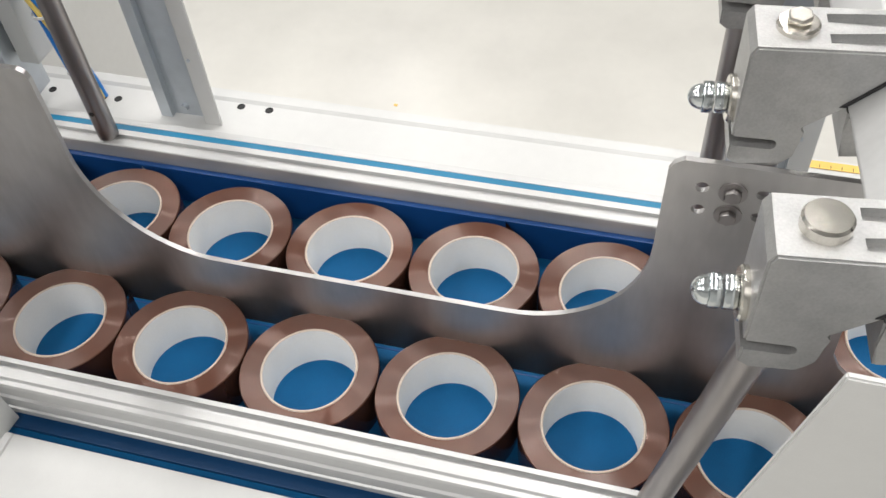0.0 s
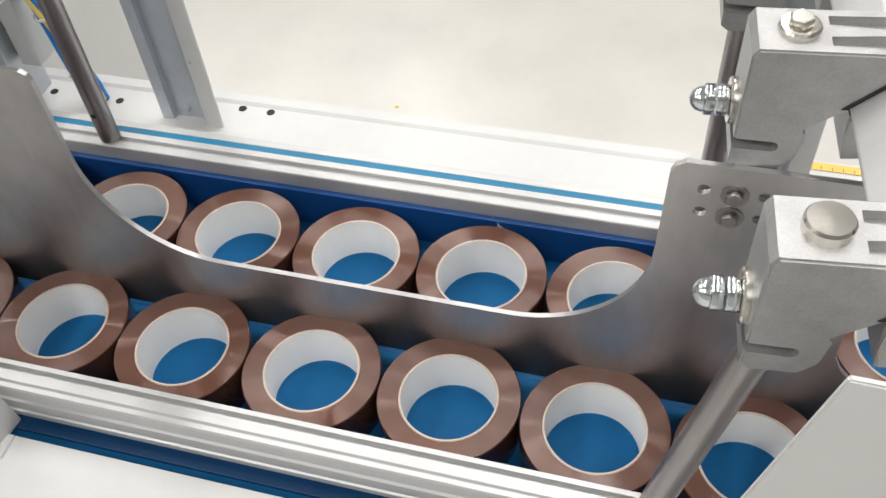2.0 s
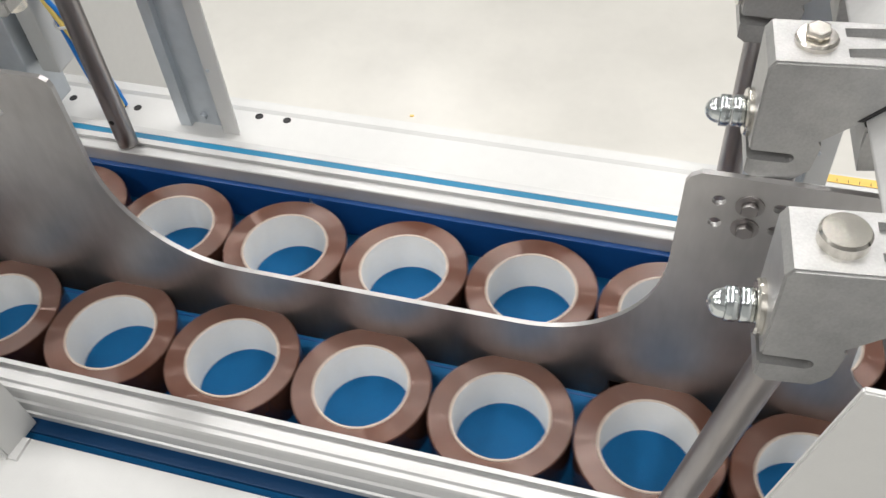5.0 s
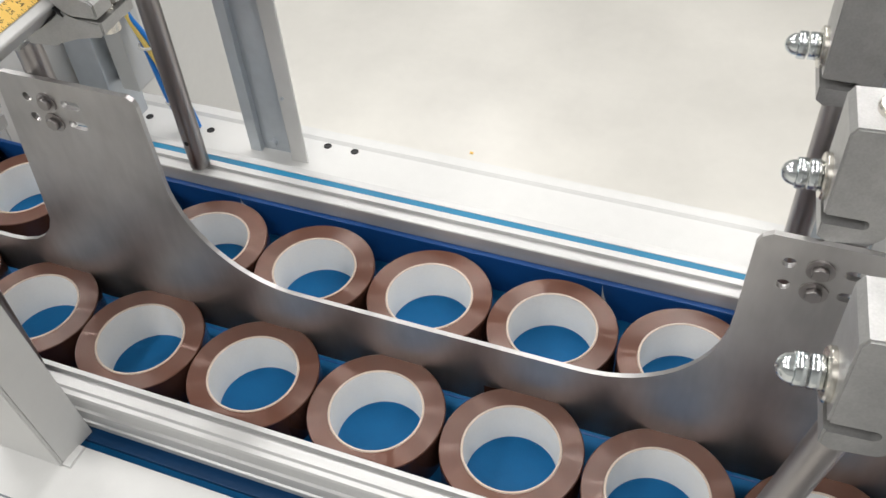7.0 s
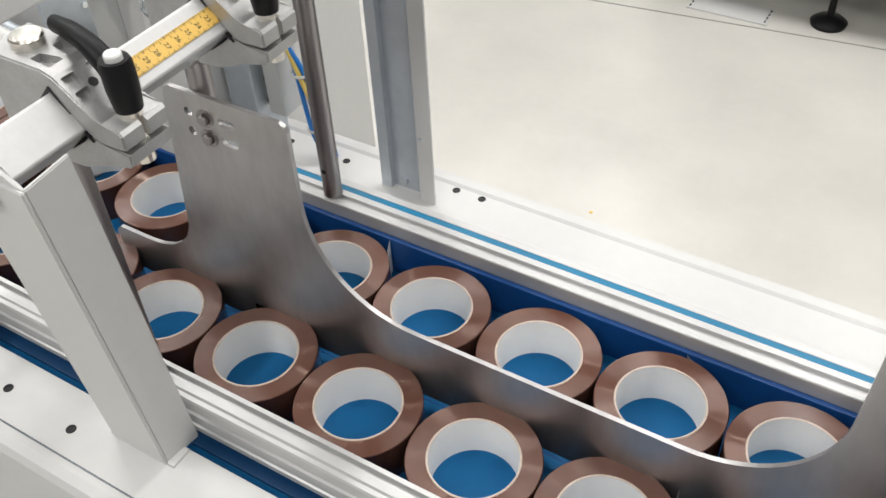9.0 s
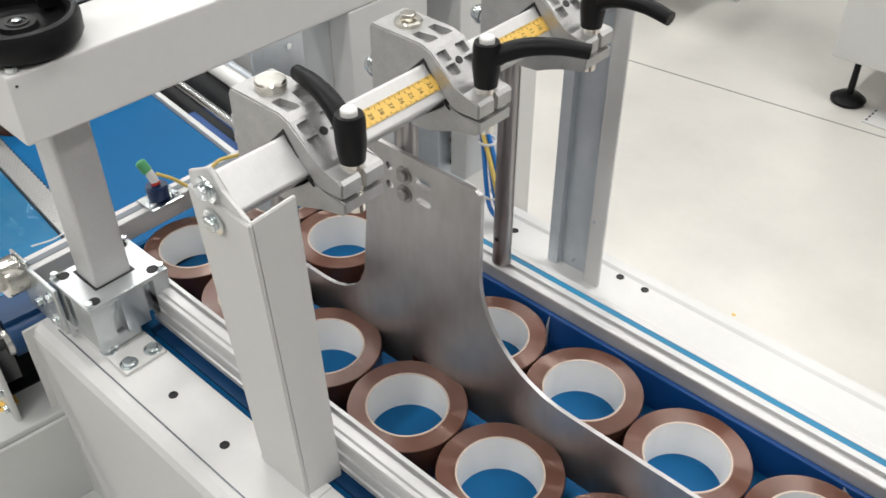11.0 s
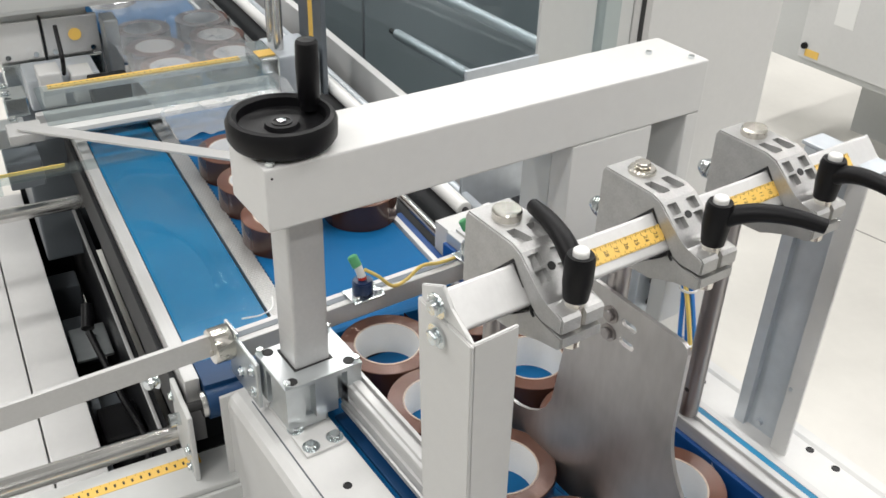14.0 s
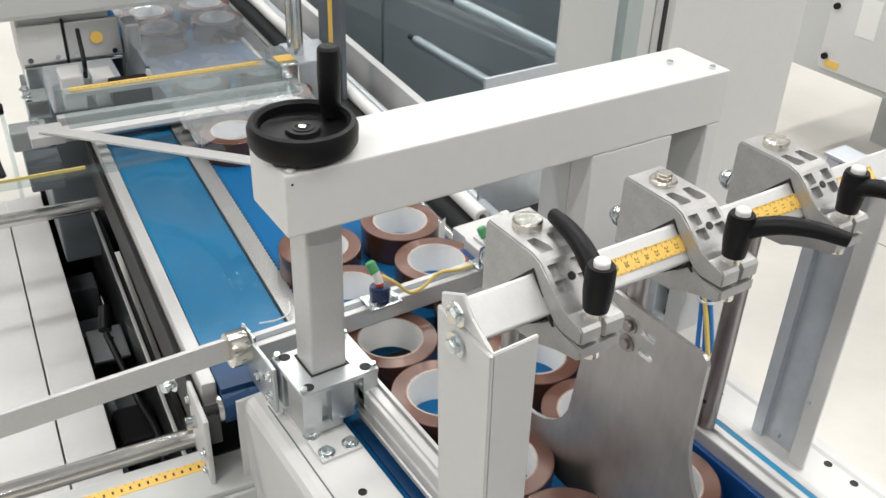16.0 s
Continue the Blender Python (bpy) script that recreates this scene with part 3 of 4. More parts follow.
def front_leg(dx, dz):
    """Folded sheet leg that carries the beam's front end; it leans outwards."""
    g = thing("support_stand", "white powder-coated folded sheet stand bolted to the beam", "stand")
    top = Vector((-0.067 + dx, -0.2055, 1.262 + dz))
    lo = Vector((-0.108 + dx, -0.166, FL))

    def strip(p0, p1, q0, q1, th, name, label=""):
        bm = bmesh.new()
        n = (p1 - p0).cross(q0 - p0).normalized() * th
        v = [bm.verts.new(p) for p in (p0, p1, q1, q0)] + [bm.verts.new(p + n) for p in (p0, p1, q1, q0)]
        for f in ((0, 1, 2, 3), (7, 6, 5, 4), (0, 4, 5, 1), (1, 5, 6, 2), (2, 6, 7, 3), (3, 7, 4, 0)):
            bm.faces.new([v[i] for i in f])
        bmesh.ops.bevel(bm, geom=bm.edges[:], offset=0.0008, segments=2, affect="EDGES")
        return part(name, bm, WHITE, g, label)

    wx = Vector((0.062, 0.0, 0.0))
    strip(lo, lo + wx, top, top + Vector((0.062, 0, -0.002)), 0.003, "bolting_face")
    tri = bmesh.new()
    if dx == 0:
        prism([(top.x + 0.002, top.z), (BX + dx - 0.012, BZ + dz + 0.022), (BX + dx + 0.012, BZ + dz + HD + 0.012), (BX + dx + 0.022, BZ + dz + 0.022), (top.x + 0.060, top.z - 0.002)], "y", -0.2065, -0.2035, 0.0006, bm=tri)
        part("bolting_tip", tri, WHITE, g)
    strip(lo + wx + Vector((-0.0004, -0.0005, 0)), lo + wx + Vector((0.004, 0.034, 0)), top + Vector((0.0616, -0.0005, -0.002)), top + Vector((0.068, 0.030, 0.006)), -0.003, "side_face")
    part("foot", block(lo.x - 0.004, lo.x + 0.07, -0.168, -0.148, FL, FL + 0.003), WHITE, g)
    u = (top - lo).normalized()
    nrm = wx.cross(u).normalized()
    if nrm.y > 0:
        nrm = -nrm
    rot = nrm.to_track_quat("Z", "Y").to_matrix().to_4x4()
    for p in (Vector((-0.041 + dx, -0.2065, 1.2715 + dz)), Vector((-0.043 + dx, -0.2045, 1.2450 + dz))):
        if dx == 0:
            hexbolt(g, "bolt", Matrix.Translation(p + nrm * 0.0035) @ rot, 0.0062, 0.0045)


def back_post(dx, dz):
    """Galvanised channel post with a white cover at the beam's far end."""
    p = thing("beam_post", "galvanised steel channel post with a white edge cover", "post")
    x0, x1, y0, y1 = -0.092 + dx, -0.030 + dx, 0.233, 0.262
    wl, wr, t = x0 + 0.013, x1 - 0.010, 0.0025
    y1 = y0 + 0.010
    sec = [(x0, y0), (wl, y0), (wl, y1 - t), (wr, y1 - t), (wr, y0 + 0.0005), (x1, y0 + 0.0005), (x1, y0 + t), (wr + t, y0 + t), (wr + t, y1), (wl - t, y1), (wl - t, y0 + t), (x0, y0 + t)]
    part("channel", prism(sec, "z", FL, 1.252 + dz), GALV, p)
    part("edge_cover", block(wr + 0.0005, x1 + 0.009, y0 - 0.0030, y0, FL, 1.252 + dz, 0.0008), WHITE, p, "white painted cover strip")
    part("head_plate", block(x0 - 0.004, x1 + 0.014, 0.2325, 0.262, 1.2525 + dz, 1.256 + dz, 0.0008), GALV, p)
    part("foot_bolt", rod((-0.064 + dx, 0.2350, FL + 0.012), (-0.064 + dx, 0.2405, FL + 0.012), 0.004, 12), GALV, p)
    part("rivet", rod((x1 - 0.005, y0 - 0.0045, 1.00), (x1 - 0.005, y0 - 0.003, 1.00), 0.002, 10), GALV, p)


for dx, dz in ((0.0, 0.0), (0.578, -0.027)):
    reach = 0.019 if dx > 0 else 0.0
    skew = Matrix.Translation((BX + dx, 0, 0)) @ pose(0, 0.0088 if dx > 0 else 0.0, 0, 0, 0, 6.0 if dx > 0 else 0.0) @ Matrix.Translation((-BX - dx, 0, 0))
    held = [beam(dx + reach, dz)]
    rods(dx, dz)
    front_leg(dx - (0.005 if dx > 0 else 0.0), 0.021 if dx > 0 else 0.0)
    back_post(dx, dz)
    held.append(clamp(-0.1200 - (0.002 if dx > 0 else 0.0), dx, dz, 166 if dx == 0 else 10, reach=reach))
    held.append(clamp(0.0135 + (0.004 if dx > 0 else 0.0), dx, dz, 36, mid=True, reach=reach))
    held.append(clamp(0.1450, dx, dz, -4, reach=reach))
    for ob in held:
        ob.matrix_world = skew @ ob.matrix_basis


# ---- rolls of tape ----
PITCH, RX0 = 0.1125, -0.0365
STEP = 3 * PITCH
STARTS = (0.425, 4.20, 7.585, 11.485, 14.955)
SPEED = 0.242
OD, CORE_R, ROLL_H = 0.0556, 0.0390, 0.043


def build_roll():
    r = thing("tape_roll", "roll of brown packing tape on a white paper core", "tape roll", group="tape rolls on the belt")
    o, c, h = OD, CORE_R, ROLL_H
    part("winding", lathe([(c, 0.0004), (o - 0.0004, 0.0004), (o, 0.001), (o, h - 0.001), (o - 0.0005, h - 0.0003), (c, h - 0.0003)], 96), TAPE, r, "wound brown tape", smooth=True)
    part("outer_layer", lathe([(o + 0.0002, 0.0012), (o + 0.0002, h - 0.0012)], 96, closed=False), TAPESIDE, r, "glossy dark brown outer layer", smooth=True)
    part("core", lathe([(c - 0.0020, 0), (c - 0.0004, 0), (c - 0.0002, 0.0006), (c - 0.0002, h - 0.0006), (c - 0.0014, h - 0.0006), (c - 0.0020, h - 0.0006)], 96), CORE, r, "white paper core", smooth=True)
    part("core_edge", lathe([(c - 0.0020, h - 0.0005), (c - 0.0002, h - 0.0005), (c - 0.0003, h), (c - 0.0009, h + 0.0003), (c - 0.0015, h + 0.0002), (c - 0.0020, h - 0.0002)], 96), KRAFT, r, "tan cardboard edge of the core", smooth=True)
    return r


def tab(roll, ang, lift):
    """The loose folded end of the tape."""
    bm = bmesh.new()
    prev = None
    for i in range(7):
        s = i / 6
        a = radians(ang) + s * 0.26
        rr = OD + 0.0008 + lift * s * s
        p = Vector((rr * math.cos(a), rr * math.sin(a), 0))
        lo, hi = bm.verts.new(p + Vector((0, 0, 0.002))), bm.verts.new(p + Vector((0, 0, ROLL_H - 0.002 + 0.004 * s * s)))
        if prev:
            bm.faces.new((prev[0], lo, hi, prev[1]))
        prev = (lo, hi)
    r = bmesh.ops.solidify(bm, geom=bm.faces[:], thickness=0.0003)
    return part("loose_end", bm, WHITEPLASTIC if lift > 0.006 else TAPESIDE, roll, "pale folded tape end")


def rolls():
    rng = random.Random(4)
    proto = build_roll()
    out = []
    for row, y in ((0, -0.0535), (1, 0.0700)):
        for k in range(-3, 22):
            x = RX0 + k * PITCH - (0.009 if row else 0.0)
            yy = y
            ob = copy_thing(proto, pose(x, yy, BELT_Z, 0, 0, rng.uniform(0, 360)))
            if (k * 7 + row * 3) % 3 == 0:
                tab(ob, rng.uniform(20, 120), rng.choice((0.009, 0.012, 0.004)))
            out.append((ob, k, row, x, yy, rng.uniform(-0.0015, 0.0015)))
    for o in list(proto.children) + [proto]:
        bpy.data.objects.remove(o)
    return out


ROLLS = rolls()

# ---- wrapping machine behind the infeed; it stands slightly askew ----
SKEW = 6.0
M2 = pose(-0.45, 0, 0, 0, 0, -SKEW)


def on_machine(name, label, category, group="", kind=""):
    ob = thing(name, label, category, group=group, kind=kind)
    ob.matrix_world = M2
    return ob


def outfeed():
    b = on_machine("outfeed_belt", "wide blue belt of the wrapping machine", "conveyor belt")
    part("top_run", block(-1.75, -0.015, -0.098, 0.118, 0.862, BELT_Z, 0.006), BELT, b)
    part("side_strip", block(-1.75, -0.01, 0.1195, 0.127, 0.87, 0.909), WHITE, b, "white edge strip")
    bed = on_machine("machine_bed", "grey steel bed under the wrapping machine's belts", "machine bed")
    # coloured near-black for the shade under the belts
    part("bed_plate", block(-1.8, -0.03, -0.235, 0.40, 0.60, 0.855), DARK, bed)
    part("base", block(-1.8, -0.06, -0.20, 0.38, 0.0, 0.599), GREYWHITE, bed)
    s = on_machine("side_belt", "glossy blue side belt beneath clear film", "conveyor belt")
    part("top_run", block(-0.80, -0.034, -0.239, -0.129, 0.862, BELT_Z + 0.001, 0.001), SHINYBELT, s)
    # front run and nose are the same belt, with their shade painted in
    part("front_run", block(-0.0335, 0.012, -0.239, -0.129, 0.862, BELT_Z + 0.001, 0.001), SHADEDBELT, s)
    part("nose", rod((0.012, -0.239, 0.8815), (0.012, -0.129, 0.8815), 0.0193, 28), SHADEDBELT, s, smooth=True)
    part("roller_end", rod((0.012, -0.2455, 0.8815), (0.012, -0.2395, 0.8815), 0.0165, 24, bevel=0.001), BRIGHT, s, "turned steel roller end", smooth=True)
    part("roller_pin", rod((0.012, -0.262, 0.8815), (0.012, -0.2455, 0.8815), 0.006, 14), RUBBER, s)
    e = on_machine("belt_edge_rail", "aluminium rail along the side belt", "rail")
    part("profile", block(-0.80, 0.000, -0.2580, -0.2405, 0.872, 0.911, 0.002), ALU, e)
    # web darkened by colour, as deep in shade as the pit beside it
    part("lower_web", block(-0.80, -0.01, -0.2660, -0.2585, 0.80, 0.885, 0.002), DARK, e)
    br = on_machine("bearing_bracket", "cast white bearing bracket at the belt's nose", "bracket")
    part("cheek", block(-0.035, 0.045, -0.2690, -0.2625, 0.79, 0.895, 0.003), GREYWHITE, br)
    part("boss", rod((0.0, -0.281, 0.86), (0.0, -0.269, 0.86), 0.008, 18), ZINC, br)
    for x, z in ((-0.025, 0.875), (0.03, 0.81), (0.035, 0.84)):
        hexbolt(br, "bolt", Matrix.Translation((x, -0.269, z)) @ pose(0, 0, 0, 90, 0, 0), 0.005, 0.004)
    hexbolt(br, "tension_bolt", Matrix.Translation((-0.05, -0.283, 0.885)) @ pose(0, 0, 0, 90, 0, 30), 0.0075, 0.012)
    p = on_machine("dividing_strip", "grey steel strip with a fine checker pattern", "metal strip")
    part("strip", block(-1.0, -0.03, -0.1265, -0.1005, 0.880, 0.9105, 0.0008), PERF, p)
    dots = bmesh.new()
    for i in range(150):
        for j in range(5):
            x, y = -0.045 - i * 0.005, -0.1235 + j * 0.005 + (0.0025 if i % 2 else 0)
            block(x - 0.0012, x + 0.0012, y - 0.0012, y + 0.0012, 0.9106, 0.9112, bm=dots)
    part("knurl", dots, ALU, p)["kind"] = "stuff"
    st = on_machine("film_strand", "thin twisted strand of clear film at the belt's edge", "plastic film")
    part("strand", hose([(-0.115, -0.112, 0.912), (-0.075, -0.125, 0.925), (-0.040, -0.150, 0.945), (-0.012, -0.180, 0.968)], 0.0010, 6), WHITEPLASTIC, st, smooth=True)
    # film stretched over the packs, with shallow creases
    f = on_machine("film_web", "clear shrink film drawn over the belts", "plastic film")
    bm = bmesh.new()
    nx, ny = 54, 18
    g = [[bm.verts.new((-0.50 - 0.021 * i, -0.128 + 0.0138 * j, 0.970 + 0.009 * noise.noise(Vector((i * 0.35, j * 0.5, 0))) + 0.012 * noise.noise(Vector((i * 0.9 + j * 0.8, j * 0.25, 4))))) for j in range(ny)] for i in range(nx)]
    for i in range(nx - 1):
        for j in range(ny - 1):
            bm.faces.new((g[i][j], g[i + 1][j], g[i + 1][j + 1], g[i][j + 1]))
    part("sheet", bm, FILM, f, smooth=True).visible_shadow = False
    f2 = on_machine("film_fold", "clear film lying over the side belt", "plastic film")
    bm = bmesh.new()
    g = [[bm.verts.new((-0.10 - 0.03 * i, -0.236 + 0.012 * j, 0.9120 + 0.0040 * math.sin(j * 0.45) + 0.0030 * noise.noise(Vector((i * 0.3, j * 0.9, 9))))) for j in range(10)] for i in range(24)]
    for i in range(23):
        for j in range(9):
            bm.faces.new((g[i][j], g[i + 1][j], g[i + 1][j + 1], g[i][j + 1]))
    part("sheet", bm, FILM_THIN, f2, smooth=True).visible_shadow = False


outfeed()


def left_side():
    w = on_machine("machine_cover", "white flat cover panels beside the dark machine pit", "cover panel")
    part("panel", block(-1.15, -0.07, -0.418, -0.346, 0.56, 0.60, 0.002), WHITE, w)
    part("panel", block(-1.15, -0.07, -0.80, -0.4205, 0.56, 0.60, 0.002), WHITE, w)
    part("skirt", block(-1.15, -0.08, -0.79, -0.35, 0.0, 0.559), GREYWHITE, w)
    pit = on_machine("machine_pit", "dark pit with motor parts under the belts", "machine pit")
    # floor and walls carry the pit's shade in their colour
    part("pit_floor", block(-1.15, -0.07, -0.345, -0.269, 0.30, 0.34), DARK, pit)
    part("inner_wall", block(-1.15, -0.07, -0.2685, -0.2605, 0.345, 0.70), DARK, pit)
    # added to close the pit against the bright floor beyond
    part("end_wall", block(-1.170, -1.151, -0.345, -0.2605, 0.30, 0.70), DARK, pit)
    part("motor", rod((-0.32, -0.305, 0.50), (-0.20, -0.305, 0.50), 0.032, 20, bevel=0.004), BLACK, pit, "black motor")
    part("floor_tray", block(-0.19, -0.075, -0.343, -0.272, 0.345, 0.37, 0.002), BLACK, pit, "black drip tray")
    part("inner_ledge", block(-1.15, -0.07, -0.2745, -0.2690, 0.70, 0.706, 0.001), ALU, pit, "narrow bright ledge")
    for px in (-0.95, -0.78, -0.52):
        part("bracket", block(px, px + 0.06, -0.340, -0.285, 0.42, 0.50, 0.004), DARKGREY, pit)
    part("gearbox", block(-0.42, -0.33, -0.335, -0.272, 0.44, 0.56, 0.008), BLACK, pit)
    part("tray", block(-0.20, -0.085, -0.335, -0.275, 0.52, 0.53, 0.002), DARKGREY, pit)
    part("cable", hose([(-0.20, -0.30, 0.52), (-0.28, -0.28, 0.58), (-0.42, -0.29, 0.57), (-0.55, -0.31, 0.62)], 0.006), BLACK, pit)
    part("pulley", rod((-0.45, -0.338, 0.53), (-0.45, -0.325, 0.53), 0.030, 24, bevel=0.002), DARKGREY, pit, "toothed belt pulley")
    part("mount_plate", block(-0.66, -0.56, -0.338, -0.275, 0.55, 0.556, 0.002), SATIN, pit, "zinc mounting plate")
    part("mount_plate", block(-0.305, -0.25, -0.342, -0.336, 0.47, 0.57, 0.002), DARKGREY, pit)
    for px in (-0.65, -0.61, -0.57):
        part("screw", rod((px, -0.300, 0.556), (px, -0.300, 0.566), 0.006, 12, bevel=0.001), ZINC, pit)
    part("motor_flange", rod((-0.205, -0.305, 0.50), (-0.195, -0.305, 0.50), 0.040, 24, bevel=0.002), DARKGREY, pit)
    part("connector", rod((-0.56, -0.31, 0.62), (-0.60, -0.30, 0.64), 0.011, 16), BLACK, pit)
    for lx in (-0.041, -0.685):
        s = on_machine("guide_shaft", "polished chrome guide shaft", "shaft")
        part("shaft", rod((lx, -0.80, 0.80), (lx, -0.262, 0.80), 0.0125, 28), BRIGHT, s, smooth=True)
    t = on_machine("front_sheet", "light grey sheet beam with a yellow scale", "machine beam")
    part("top_sheet", block(-0.018, 0.06, -0.80, -0.19, 0.70, 0.7975, 0.002), GREYWHITE, t)
    part("front_sheet", block(0.0605, 0.066, -0.80, -0.19, 0.10, 0.79, 0.002), GREYWHITE, t)
    part("apron", block(0.066, 0.20, -0.80, -0.215, 0.10, 0.66, 0.004), GREYWHITE, t)
    sc = part("scale_tape", block(0.001, 0.017, -0.80, -0.255, 0.7975, 0.7980), YELLOW, t, "yellow printed measuring tape")
    tk = bmesh.new()
    for i in range(54):
        y = -0.80 + 0.01 * i + 0.005
        block(0.007, 0.012, y - 0.0012, y + 0.0012, 0.7980, 0.7982, bm=tk)
        block(0.001, 0.004, y + 0.0048, y + 0.0052, 0.7980, 0.7982, bm=tk)
    part("tick", tk, INK, sc)["kind"] = "stuff"
    # dark block standing in for the shade in the gap
    part("shadow_gap", block(-0.018, 0.0005, -0.26, -0.19, 0.7975, 0.80), DARK, t)


left_side()


def upright():
    """Column with its clamp block, the white box beam over the belt and the handwheel."""
    c = thing("lift_column", "square aluminium column in a slotted clamp block", "column")
    part("tube", block(-0.379, -0.341, -0.178, -0.138, 0.985, 1.190, 0.003), ALU, c)
    sec = [(-0.390, -0.201), (-0.366, -0.201), (-0.366, -0.188), (-0.354, -0.188), (-0.354, -0.201), (-0.318, -0.201), (-0.318, -0.180), (-0.331, -0.180), (-0.331, -0.168), (-0.318, -0.168), (-0.318, -0.142), (-0.331, -0.142), (-0.331, -0.130), (-0.318, -0.130), (-0.318, -0.113), (-0.390, -0.113)]
    part("clamp_block", prism(sec, "z", 0.938, 0.984), SATIN, c)
    part("top_plate", block(-0.391, -0.317, -0.202, -0.112, 0.9845, 0.990, 0.0012), SATIN, c)
    part("gap", block(-0.3815, -0.3385, -0.1805, -0.1355, 0.9901, 0.9905), RUBBER, c)
    for x, y in ((-0.383, -0.190), (-0.326, -0.190), (-0.326, -0.124), (-0.383, -0.124)):
        part("slot", rod((x, y, 0.9895), (x, y, 0.9906), 0.0060, 16), RUBBER, c)
        hexbolt(c, "bolt", Matrix.Translation((x + 0.004 * (1 if x > -0.35 else -1), y + 0.007 * (1 if y > -0.16 else -1), 0.9906)), 0.004, 0.004, False)
    part("pedestal", block(-0.378, -0.326, -0.196, -0.150, FL + 0.0042, 0.9375, 0.003), SATIN, c)
    part("foot", block(-0.384, -0.288, -0.196, -0.149, FL, FL + 0.004, 0.001), WHITE, c)
    for x, y in ((-0.298, -0.186), (-0.298, -0.158), (-0.330, -0.188)):
        hexbolt(c, "foot_bolt", Matrix.Translation((x, y, FL + 0.004)), 0.0062, 0.005)
    part("side_bracket", block(-0.450, -0.375, -0.2085, -0.2035, 0.925, 0.985, 0.0015), SATIN, c)
    for x, z in ((-0.415, 0.95), (-0.385, 0.972), (-0.385, 0.942)):
        hexbolt(c, "bolt", Matrix.Translation((x, -0.2085, z)) @ pose(0, 0, 0, 90, 0, 0), 0.0045, 0.004)
    k = thing("knob", "turned steel knob on a zinc bracket", "knob", (-0.446, -0.2085, 0.972))
    part("disc", lathe([(0, 0), (0.0200, 0), (0.0207, 0.001), (0.0207, 0.0205), (0.0195, 0.022), (0.0100, 0.0222), (0.0092, 0.020), (0, 0.020)], 36, m=pose(0, 0, 0, 90, 0, 0), closed=False), NICKEL, k, smooth=True)
    part("cheek", block(-0.012, 0.020, 0.0005, 0.004, -0.035, 0.022, 0.001), ZINC, k)

    b = thing("box_beam", "white painted box beam spanning the belt", "beam")
    part("box", block(-0.381, -0.299, -0.2125, 0.321, 1.190, 1.252, 0.0022), WHITE, b)
    part("leg_panel", block(-0.332, -0.2990, 0.133, 0.246, 0.918, 1.1895, 0.0015), WHITE, b)
    part("end_panel", block(-0.381, -0.2990, 0.300, 0.320, 0.918, 1.1895, 0.0015), WHITE, b)
    part("edge_flange", block(-0.381, -0.3325, 0.133, 0.1365, 0.918, 1.1895, 0.0008), GREYWHITE, b)
    part("inner_profile", block(-0.372, -0.350, 0.2465, 0.290, 0.918, 1.1895), ALU, b)
    part("inner_slot", block(-0.3498, -0.3490, 0.262, 0.272, 0.918, 1.1895), RUBBER, b)
    for y in (0.272, 0.305):
        part("screw", rod((-0.312 if y > 0.3 else -0.345, y, 1.252), (-0.312 if y > 0.3 else -0.345, y, 1.256), 0.0036, 14, bevel=0.0006), ZINC, b)
    part("screw", rod((-0.3055, -0.2040, 1.252), (-0.3055, -0.2040, 1.257), 0.0045, 16, bevel=0.0008), ZINC, b)
    part("pin_hole", rod((-0.2992, -0.206, 1.243), (-0.2986, -0.206, 1.243), 0.0012, 10), RUBBER, b)
    b.matrix_world = Matrix.Translation((-0.299, -0.2125, 0)) @ pose(0, 0, 0, 0, 0, -1.2) @ Matrix.Translation((0.299, 0.2125, 0))
    h = thing("handwheel", "black plastic handwheel with an upright grip", "handwheel", (-0.3405, -0.1745, 1.2525))
    part("hub", rod((0, 0, 0), (0, 0, 0.012), 0.016, 28), BLACK, h, smooth=True)
    R = 0.0490
    part("rim", lathe([(R - 0.010, 0.006), (R - 0.003, 0.004), (R, 0.009), (R + 0.0005, 0.022), (R - 0.002, 0.0275), (R - 0.006, 0.0285), (R - 0.0095, 0.026), (R - 0.0105, 0.018), (0.030, 0.0150), (0.016, 0.0160), (0.0145, 0.0200), (0.0, 0.0200), (0.0, 0.012), (0.03, 0.010)], 64), BLACK, h, "black wheel rim and dish", smooth=True)
    part("hub_screw", lathe([(0, 0.0200), (0.0040, 0.0200), (0.0040, 0.0222), (0, 0.0226)], 18, closed=False), ZINC, h, smooth=True)
    part("hub_ring", lathe([(0.0075, 0.0200), (0.0095, 0.0200), (0.0095, 0.0210), (0.0075, 0.0210)], 24), RUBBER, h)
    gx, gy = -0.013, 0.034
    part("grip", lathe([(0, 0.020), (0.0085, 0.020), (0.0085, 0.027), (0.0100, 0.030), (0.0108, 0.060), (0.0100, 0.083), (0.0080, 0.0855), (0, 0.0862)], 28, m=Matrix.Translation((gx, gy, 0)), closed=False), BLACK, h, "upright black grip", smooth=True)


upright()


